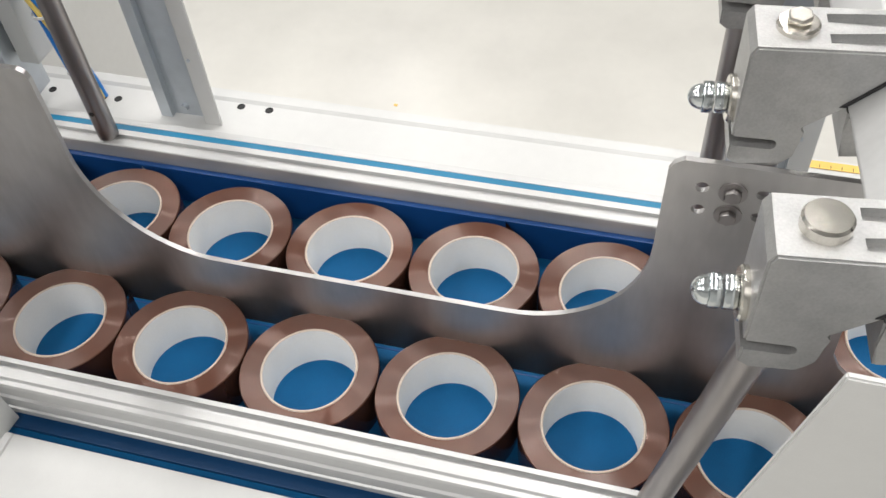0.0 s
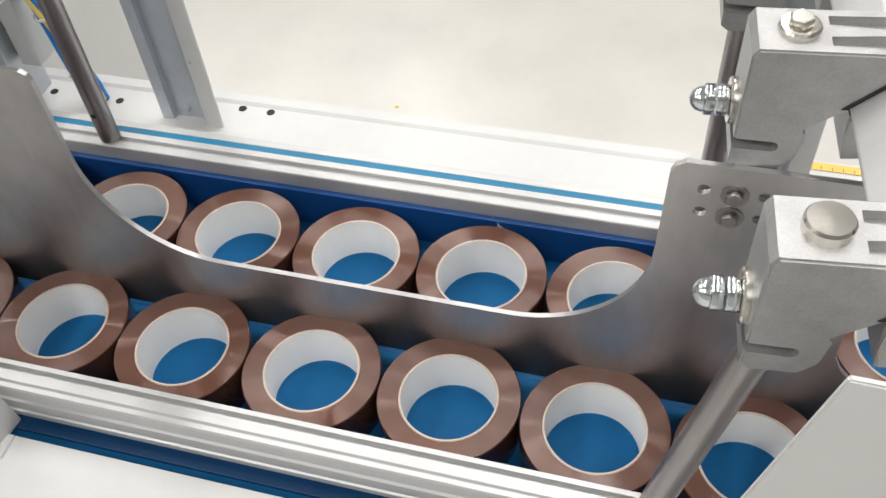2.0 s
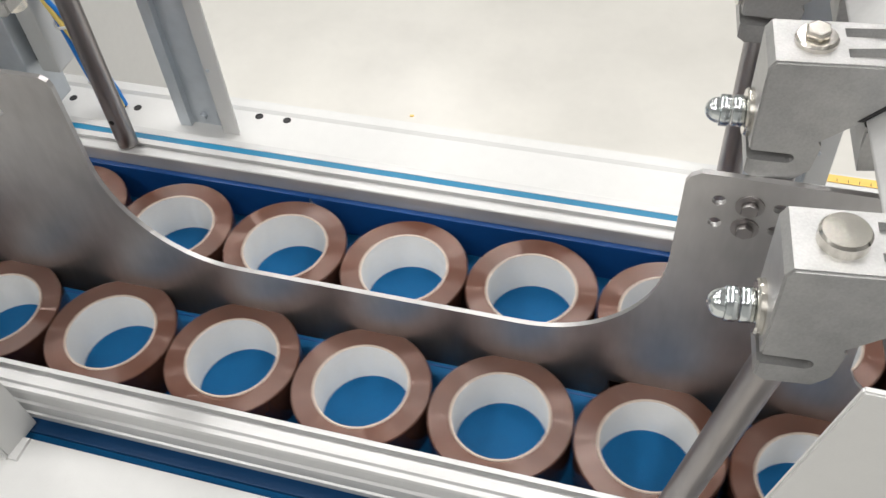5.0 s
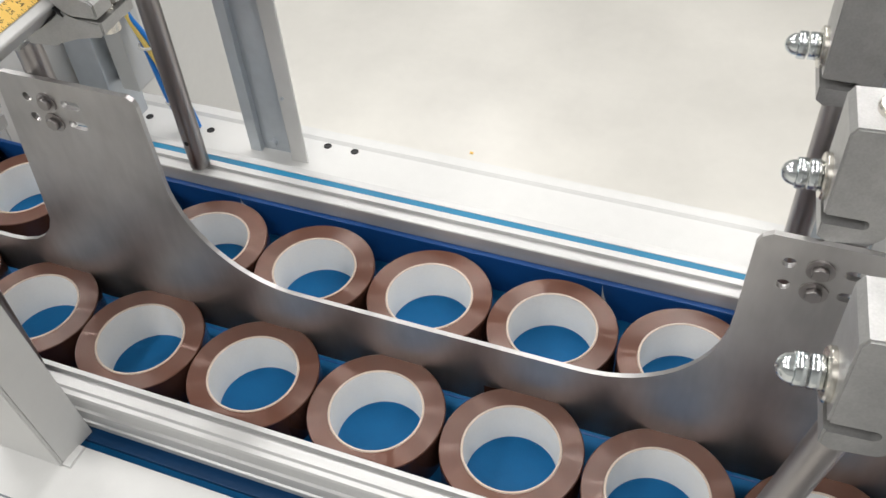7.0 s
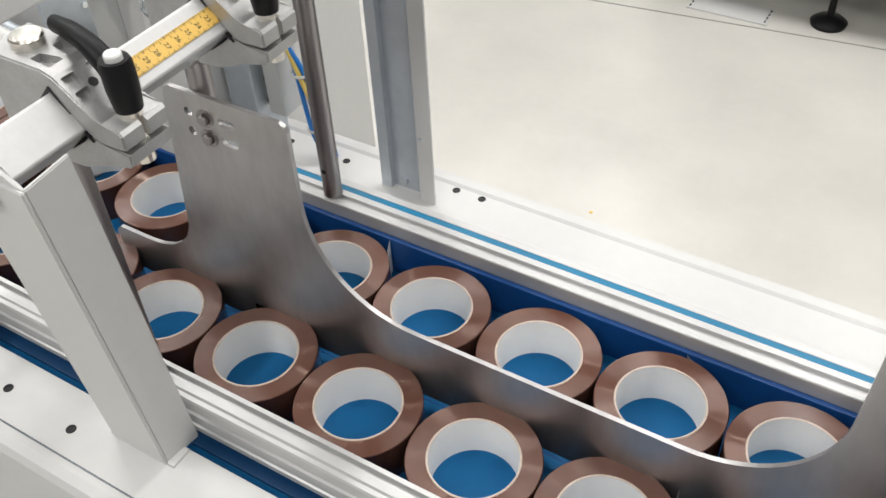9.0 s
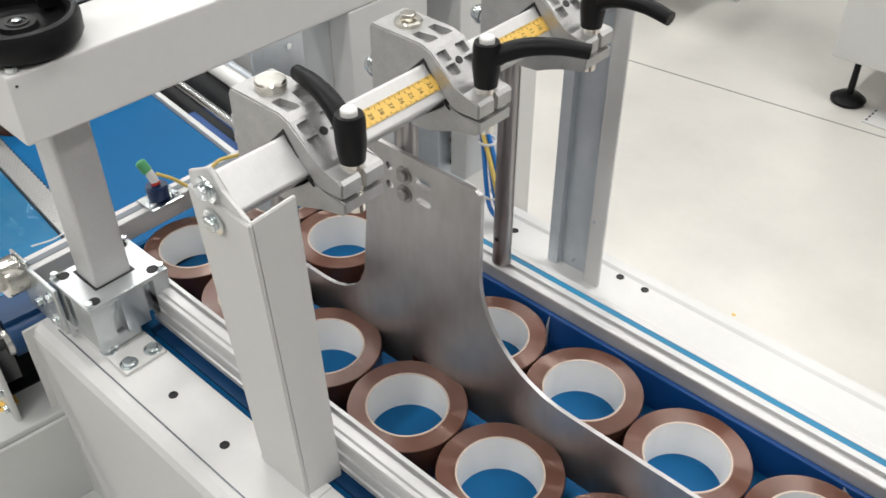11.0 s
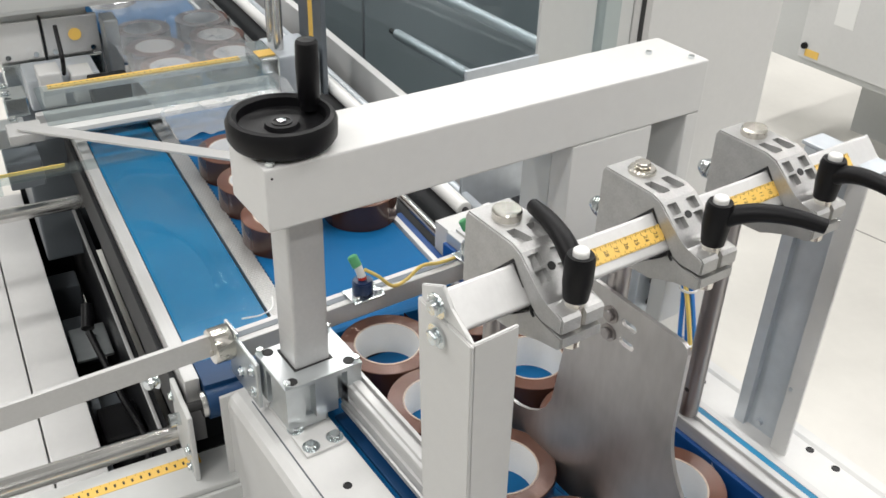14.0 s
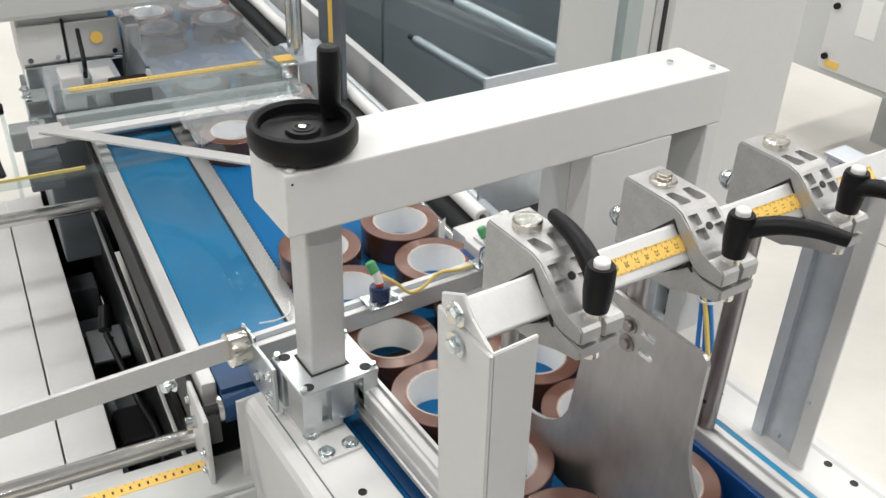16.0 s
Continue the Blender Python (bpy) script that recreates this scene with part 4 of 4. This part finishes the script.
def sensor_bar():
    s = thing("sensor_bar", "aluminium bar carrying light sensors across the belt", "bar")
    part("profile", block(-0.457, -0.431, -0.203, 0.20, 0.9515, 0.9770, 0.0015), ALU, s)
    part("groove", block(-0.4485, -0.4395, -0.200, 0.195, 0.9771, 0.9776), DARKGREY, s)
    part("flat_bar", block(-0.456, -0.450, -0.75, -0.2095, 0.955, 0.984, 0.001), ALU, s, "flat aluminium bar")
    part("hanger", block(-0.455, -0.433, 0.2005, 0.205, 0.915, 0.977), ZINC, s)
    for y in (-0.041, 0.118):
        q = thing("light_sensor", "dark blue light sensor with a green plug and yellow cable", "sensor", (-0.4355, y, 0.9775), "light sensors on the bar")
        part("plate", block(-0.018, 0.014, -0.021, 0.021, 0.0006, 0.003, 0.0008), ZINC, q)
        part("body", rod((-0.004, 0, 0.0035), (-0.004, 0, 0.020), 0.0125, 24, bevel=0.0015), NAVY, q, smooth=True)
        part("ring", rod((-0.004, 0, 0.0205), (-0.005, 0, 0.0235), 0.0052, 16), REDGLOW, q, "red lens ring")
        part("socket", rod((-0.005, 0, 0.0235), (-0.010, -0.003, 0.038), 0.0050, 16), WHITEPLASTIC, q)
        part("plug", rod((-0.010, -0.003, 0.036), (-0.016, -0.007, 0.049), 0.0062, 16, bevel=0.0012), GREENPLASTIC, q, "green screw plug", smooth=True)
        hexbolt(q, "bolt", Matrix.Translation((0.006, -0.014, 0.003)), 0.0045, 0.004)
        hexbolt(q, "bolt", Matrix.Translation((0.006, 0.015, 0.003)), 0.0045, 0.004)
        part("cable", hose([(-0.006, 0.004, 0.032), (0.002, 0.018, 0.022), (0.008, 0.034, 0.006), (0.004, 0.056, 0.004), (-0.002, 0.082, 0.012), (-0.004, 0.11, 0.006), (-0.006, 0.135, 0.004)], 0.0022), YELLOWCABLE, q, "yellow sensor cable", smooth=True)


sensor_bar()


def far_side():
    """Everything on the far side of the belts: rollers, guard, tall white panel."""
    for ly, z, r, mt, a, b in ((0.232, 0.905, 0.0125, WHITEPLASTIC, -1.6, -0.215), (0.268, 0.885, 0.010, GALV, -1.6, -0.18), (0.178, 0.885, 0.008, BRIGHT, -1.5, -0.03)):
        o = on_machine("roller", "long round roller beside the belt", "roller", "rollers beside the belt")
        part("tube", rod((a, ly, z), (b, ly, z), r, 24, bevel=0.001), mt, o, smooth=True)
        part("axle", rod((b, ly, z), (b + 0.012, ly, z), r * 0.4, 12), RUBBER, o)
    w = on_machine("side_rail", "white sheet rail along the far belt edge", "rail")
    part("sheet", block(-1.9, -0.32, 0.305, 0.322, 0.62, 0.93, 0.002), WHITE, w)
    t = on_machine("blue_tray", "dark blue sheet tray beside the belt", "tray")
    part("sheet", block(-0.30, -0.02, 0.132, 0.165, 0.856, 0.872, 0.001), BLUEPAD, t)
    part("edge_strip", block(-0.20, -0.02, 0.196, 0.206, 0.8725, 0.880, 0.001), WHITE, t, "narrow white edge strip")
    d = thing("guard_post", "dark steel post and pale sheet behind the box beam", "guard post")
    part("dark_sheet", block(-0.706, -0.700, 0.29, 0.428, 0.0, 1.10), GALV, d)
    part("pale_sheet", block(-0.712, -0.706, 0.43, 0.545, 0.0, 1.30), GREYWHITE, d)
    part("screw", rod((-0.700, 0.36, 0.93), (-0.697, 0.36, 0.93), 0.005, 12), ZINC, d)
    g = thing("machine_guard", "clear plastic guard along the machine", "guard")
    part("pane", block(-2.3, -0.66, 0.548, 0.553, 0.55, 2.1), GLASS, g).visible_shadow = False
    part("seam", block(-1.46, -1.452, 0.545, 0.5475, 0.55, 2.1), DARKGREY, g)
    part("bottom_rail", block(-2.3, -0.66, 0.54, 0.56, 0.50, 0.5495), GALV, g)
    i = thing("machine_interior", "grey steel inner wall of the wrapping machine", "machine wall")
    part("back_wall", block(-2.6, -0.78, 0.99, 1.00, 0.0, 1.7), MIDGREY, i)
    part("end_wall", block(-2.62, -2.60, 0.30, 1.00, 0.0, 1.7), MIDGREY, i)
    part("deck", block(-2.6, -0.78, 0.56, 0.985, 0.30, 0.32), GALV, i)
    part("light_panel", block(-1.25, -0.95, 0.97, 0.985, 0.4, 1.6), GREYWHITE, i)
    for y, x0, x1, z in ((0.64, -1.46, -0.72, 0.86), (0.64, -1.29, -0.72, 1.00), (0.70, -1.05, -0.72, 1.09)):
        o = thing("guide_bar", "round steel bar inside the guard", "bar", group="bars inside the guard")
        part("bar", rod((x0, y, z), (x1, y, z), 0.0125, 20), GALV, o, smooth=True)
        part("tip", rod((x0 - 0.03, y, z), (x0, y, z), 0.006, 12), RUBBER, o)
    p = thing("tall_panel", "tall white machine panel with a galvanised edge", "machine panel")
    part("panel", block(-0.742, -0.70, 0.665, 1.015, 0.0, 2.1, 0.003), WHITE, p)
    part("edge_profile", block(-0.735, -0.698, 0.622, 0.6645, 0.0, 2.1, 0.002), ALU, p)
    part("slot", block(-0.6978, -0.6970, 0.638, 0.648, 0.0, 2.1), RUBBER, p)
    part("frame_edge", block(-0.735, -0.70, 0.560, 0.6215, 0.0, 2.1, 0.002), GREYWHITE, p)
    for x, y in ((-1.85, 2.6),):
        c = thing("switch_cabinet", "light grey switch cabinet with black locks", "cabinet", (x, y, 0))
        part("body", block(0, 0.75, 0, 0.5, 0.33, 1.7, 0.006), GREYWHITE, c)
        part("door", block(0.16, 0.745, -0.018, -0.0005, 0.36, 1.68, 0.004), WHITE, c)
        for z in (0.41, 0.60):
            part("lock", rod((0.185, -0.03, z), (0.185, -0.018, z), 0.012, 14), BLACK, c)
        part("sticker", block(0.19, 0.25, -0.0195, -0.018, 0.372, 0.40), YELLOW, c, "yellow warning sticker")
        part("plate", block(0.28, 0.36, -0.0195, -0.018, 0.52, 0.66), WHITEPLASTIC, c, "white type plate")
        part("plinth", block(0.25, 0.70, 0.34, 0.49, 0.0, 0.33), GREYWHITE, c)
    m = thing("white_machine", "white machine on black rubber levelling feet", "machine", (-0.56, 2.42, 0))
    part("body", block(0, 2.2, 0.0, 1.0, 0.17, 1.5, 0.006), WHITE, m)
    for fx in (0.07, 0.60, 2.0):
        part("foot", lathe([(0, 0.0), (0.055, 0.0), (0.058, 0.012), (0.04, 0.026), (0.012, 0.032), (0.010, 0.17), (0, 0.17)], 24, m=Matrix.Translation((fx, 0.07, 0)), closed=False), BLACK, m, "black rubber foot", smooth=True)
    pl = thing("floor_plate", "white drip plate lying on the floor under the machine", "plate")
    part("sheet", block(-0.40, -0.13, 2.39, 2.50, 0.0, 0.006, 0.002), WHITE, pl)
    for x in (-0.39, -0.14):
        for kx in range(4):
            part("slot", block(x - 0.003, x + 0.003, 2.40 + kx * 0.024, 2.415 + kx * 0.024, 0.006, 0.0064), RUBBER, pl)


far_side()


def crossing():
    """The far crossbar with its scale, the flat guide bar, the sealing unit and its tower."""
    a = on_machine("scale_crossbar", "aluminium crossbar with a yellow scale over the belts", "crossbar")
    part("bar", block(-0.690, -0.674, -0.31, 0.085, 0.957, 0.973, 0.002), ALU, a)
    part("cover", block(-0.760, -0.600, -0.30, 0.080, 0.984, 0.987, 0.0008), GLASS, a, "clear plastic cover").visible_shadow = False
    part("front_bar", block(-0.655, -0.640, -0.34, 0.080, 0.948, 0.968, 0.002), ALU, a)
    tp = part("scale_tape", block(-0.787, -0.770, -0.276, 0.062, 0.976, 0.978), YELLOW, a, "yellow printed measuring tape")
    part("tape_holder", block(-0.792, -0.765, -0.285, 0.075, 0.966, 0.9755, 0.001), ALU, a)
    tk = bmesh.new()
    for i in range(34):
        block(-0.781, -0.776, -0.272 + 0.01 * i, -0.270 + 0.01 * i, 0.978, 0.9783, bm=tk)
    part("tick", tk, INK, tp)["kind"] = "stuff"
    part("end_block", block(-0.80, -0.745, -0.350, -0.312, 0.945, 0.980, 0.003), ZINC, a)
    part("end_block", block(-0.672, -0.630, -0.385, -0.330, 0.945, 0.978, 0.003), SATIN, a)
    part("end_plate", block(-0.80, -0.60, -0.392, -0.386, 0.880, 0.968, 0.001), GLASS, a, "clear plastic end plate")
    part("lower_bar", block(-0.735, -0.705, -0.385, -0.10, 0.915, 0.935, 0.002), SATIN, a)
    part("lower_block", block(-0.72, -0.64, -0.372, -0.318, 0.865, 0.912, 0.003), DARKGREY, a)
    for bx, bz in ((-0.79, 0.975), (-0.755, 0.975), (-0.66, 0.968), (-0.64, 0.968)):
        hexbolt(a, "bolt", Matrix.Translation((bx, -0.345, bz + 0.0095)), 0.006, 0.005)
    part("end_block", block(-0.80, -0.70, 0.080, 0.115, 0.925, 0.998, 0.004), ZINC, a)
    part("label", block(-0.745, -0.715, 0.0795, 0.112, 0.9985, 0.9995), YELLOW, a, "small yellow label")
    part("handle", hose([(-0.665, -0.405, 0.985), (-0.64, -0.412, 0.975), (-0.60, -0.414, 0.955), (-0.575, -0.410, 0.935)], 0.006), BLACK, a, "black lever handle", smooth=True)
    part("knob", rod((-0.745, -0.41, 0.975), (-0.745, -0.385, 0.975), 0.010, 18, bevel=0.002), BLACK, a)
    fm = on_machine("seal_frame", "white rounded frame holding the film before the crossbar", "frame")
    part("rail", block(-0.632, -0.612, -0.300, 0.030, 0.962, 0.970, 0.001), WHITE, fm)
    part("corner", prism([(-0.632, 0.0305), (-0.612, 0.0305), (-0.600, 0.045), (-0.590, 0.075), (-0.604, 0.090), (-0.632, 0.070)], "z", 0.962, 0.970, 0.0008), WHITE, fm)
    f = on_machine("flat_guide_bar", "flat bright metal bar over the film", "bar")
    bm = block(-0.178, 0.178, -0.012, 0.012, 0, 0.004, 0.001)
    bar = part("bar", bm, ALU, f)
    bar.matrix_local = Matrix.Translation((-0.475, -0.205, 0.992)) @ pose(0, 0, 0, 0, 0, 48.5)
    part("end_stop", block(-0.62, -0.57, -0.36, -0.31, 0.975, 0.991, 0.002), ALU, f)
    s = on_machine("sealing_unit", "grey and white sealing unit with motor housings", "sealing unit")
    part("housing", block(-1.20, -1.02, -0.33, -0.16, 0.90, 1.04, 0.006), WHITE, s)
    part("front_plate", block(-1.018, -1.008, -0.33, -0.145, 0.86, 0.94, 0.003), ZINC, s)
    part("upper_plate", block(-1.018, -1.008, -0.33, -0.25, 0.945, 1.02, 0.003), WHITE, s)
    part("upper_plate", block(-1.018, -1.008, -0.245, -0.145, 0.945, 1.02, 0.003), ALU, s)
    # dark strip for the shaded gap between the two upper plates
    part("edge", block(-1.0195, -1.0075, -0.2495, -0.2455, 0.86, 1.025), DARK, s)
    part("motor", block(-1.00, -0.90, -0.30, -0.17, 0.885, 0.945, 0.006), GALV, s)
    part("cover", block(-0.93, -0.87, -0.28, -0.24, 0.90, 0.965, 0.004), WHITE, s)
    part("cover", block(-0.93, -0.87, -0.225, -0.185, 0.90, 0.955, 0.004), WHITE, s)
    part("side_cover", block(-1.006, -0.955, -0.142, -0.115, 0.88, 1.02, 0.004), SATIN, s)
    part("drive", block(-0.868, -0.82, -0.20, -0.13, 0.905, 0.955, 0.005), BLACK, s)
    part("cable", hose([(-0.90, -0.233, 0.95), (-0.87, -0.234, 0.99), (-0.93, -0.23, 1.03)], 0.004), BLACK, s)
    for by in (-0.315, -0.265, -0.230, -0.160):
        part("screw", rod((-1.008, by, 0.955), (-1.004, by, 0.955), 0.005, 12), ZINC, s)
    part("label", rod((-1.006, -0.19, 0.985), (-1.004, -0.19, 0.985), 0.012, 20), YELLOW, s, "round yellow label")
    part("plinth", block(-1.20, -0.84, -0.335, -0.145, 0.60, 0.859, 0.004), DARKGREY, s)
    t = on_machine("lift_tower", "steel lift tower with chrome rods and a yellow scale", "tower")
    part("base", block(-0.83, -0.72, 0.118, 0.20, 0.90, 0.99, 0.004), GALV, t)
    for x, y in ((-0.80, 0.135), (-0.76, 0.135)):
        part("rod", rod((x, y, 0.99), (x, y, 1.45), 0.009, 18), BRIGHT, t, smooth=True)
    part("back_plate", block(-0.84, -0.72, 0.205, 0.215, 0.90, 1.45, 0.002), DARKGREY, t)
    part("scale_tape", block(-0.7195, -0.7180, 0.180, 0.188, 0.99, 1.12), YELLOW, t, "yellow upright scale")
    hd = on_machine("machine_hood", "grey hood hanging over the sealing unit", "hood")
    part("shell", block(-1.16, -0.98, -0.70, 0.16, 1.040, 1.75, 0.01), GREYWHITE, hd)
    c = on_machine("clear_strip", "narrow clear plastic strip beside the crossbar", "strip")
    part("sheet", block(-0.45, -0.425, -0.46, -0.10, 0.985, 0.990, 0.001), GLASS, c).visible_shadow = False
    part("edge_tape", block(-0.452, -0.4505, -0.46, -0.30, 0.985, 0.990), YELLOWCABLE, c)


crossing()


def hoses():
    """Air hose and cable loom by the back flange, with their zinc box."""
    b = thing("valve_box", "galvanised valve block fixed to the far side", "valve")
    part("body", block(-0.285, -0.245, 0.215, 0.262, FL, 1.08, 0.002), GALV, b)
    part("cover", block(-0.238, -0.215, 0.228, 0.262, 0.97, 1.07, 0.002), GREYWHITE, b)
    part("bracket", block(-0.29, -0.20, 0.228, 0.250, 1.0805, 1.086, 0.001), ZINC, b)
    for k in range(3):
        part("port", rod((-0.2445, 0.24, 0.98 + 0.03 * k), (-0.238, 0.24, 0.98 + 0.03 * k), 0.006, 12), RUBBER, b)
    h = thing("hose_loom", "blue air hoses and yellow cable tied together", "hose")
    for k, off in enumerate((0.0, 0.006, -0.006)):
        part("blue_hose", hose([(-0.222 + off, 0.242, 1.10), (-0.212 + off, 0.240 - off, 1.075), (-0.192 + off, 0.238, 1.03), (-0.180 + off, 0.243 + off, 0.95), (-0.172 + off, 0.247, FL + 0.003)], 0.0028), BLUECABLE, h, "blue air hose", smooth=True)
    part("yellow_cable", hose([(-0.212, 0.236, 1.10), (-0.200, 0.233, 1.06), (-0.181, 0.235, 1.0), (-0.168, 0.245, FL + 0.003)], 0.0028), YELLOWCABLE, h, smooth=True)
    for z in (1.03, 0.96):
        x = -0.192 + (1.03 - z) * 0.15
        part("cable_tie", lathe([(0.0095, -0.0015), (0.0105, -0.0015), (0.0105, 0.0015), (0.0095, 0.0015)], 16, m=Matrix.Translation((x, 0.239, z))), WHITEPLASTIC, h)
    c = thing("cable_run", "yellow and blue cables running to the sensors", "cable")
    part("yellow_cable", hose([(-0.452, 0.255, 0.970), (-0.40, 0.262, 0.985), (-0.34, 0.245, 1.02), (-0.30, 0.235, 1.06), (-0.272, 0.235, 1.085)], 0.003), YELLOWCABLE, c, smooth=True)
    part("blue_hose", hose([(-0.43, 0.24, 0.95), (-0.38, 0.252, 0.965), (-0.33, 0.238, 1.00), (-0.29, 0.236, 1.05), (-0.272, 0.24, 1.07)], 0.003), BLUECABLE, c, smooth=True)
    part("fitting", rod((-0.36, 0.235, 0.975), (-0.32, 0.23, 1.0), 0.008, 16), ZINC, c)


hoses()


def motions():
    """All rolls step along the belt; a triple that has left it runs on over the outfeed belt."""
    for ob, k, row, x, y, jit in ROLLS:
        turn = ob.matrix_world.to_euler().z * 180 / math.pi
        keys = [(0.0, x)]
        pos, kk, stage = x, k, 0

        def run(s, dist, speed):
            """Even travel with short ramps."""
            n, total, ramp = 9, dist / speed, 0.07
            out = [(s - ramp, pos), (s + ramp, pos - speed * ramp * 0.75)]
            out += [(s + ramp + (total - 2 * ramp) * q / n, pos - speed * (ramp + (total - 2 * ramp) * q / n)) for q in range(1, n)]
            return out + [(s + total - ramp, pos - dist + speed * ramp * 0.75), (s + total + ramp, pos - dist)]

        for n, s in enumerate(STARTS):
            if kk > -4:
                # the two rows slip a little against each other
                far = STEP + (-0.0055 if row and n == 0 else 0.0)
                keys += run(s, far, SPEED)
                pos, kk = pos - far, kk - 3
                if kk <= -4:
                    keys += run(s + 1.55, 0.36, 0.225)
                    pos -= 0.36
            elif stage < 2:
                keys += run(s + 0.15, 0.55, 0.20)
                pos, stage = pos - 0.55, stage + 1
        rows = []
        for t, px in keys:
            if t > 16.0:
                a, b = rows[-1], (t, px)
                f = (16.0 - a[0]) / (b[0] - a[0])
                rows.append((16.0, a[1] + f * (b[1] - a[1])))
                break
            rows.append((t, px))
        if rows[-1][0] < 16.0:
            rows.append((16.0, rows[-1][1]))
        full = []
        for t, px in rows:
            # past the plate the rows drift together, and the outfeed belt runs slightly askew
            e = min(1.0, max(0.0, (-0.10 - px) / 0.25))
            yy = y + jit + (0.012 * e if row else 0.006 * e) + max(0.0, -0.45 - px) * math.tan(radians(SKEW))
            full.append((t, pose(px, yy, BELT_Z, 0, 0, turn)))
        walk(ob, full)


motions()
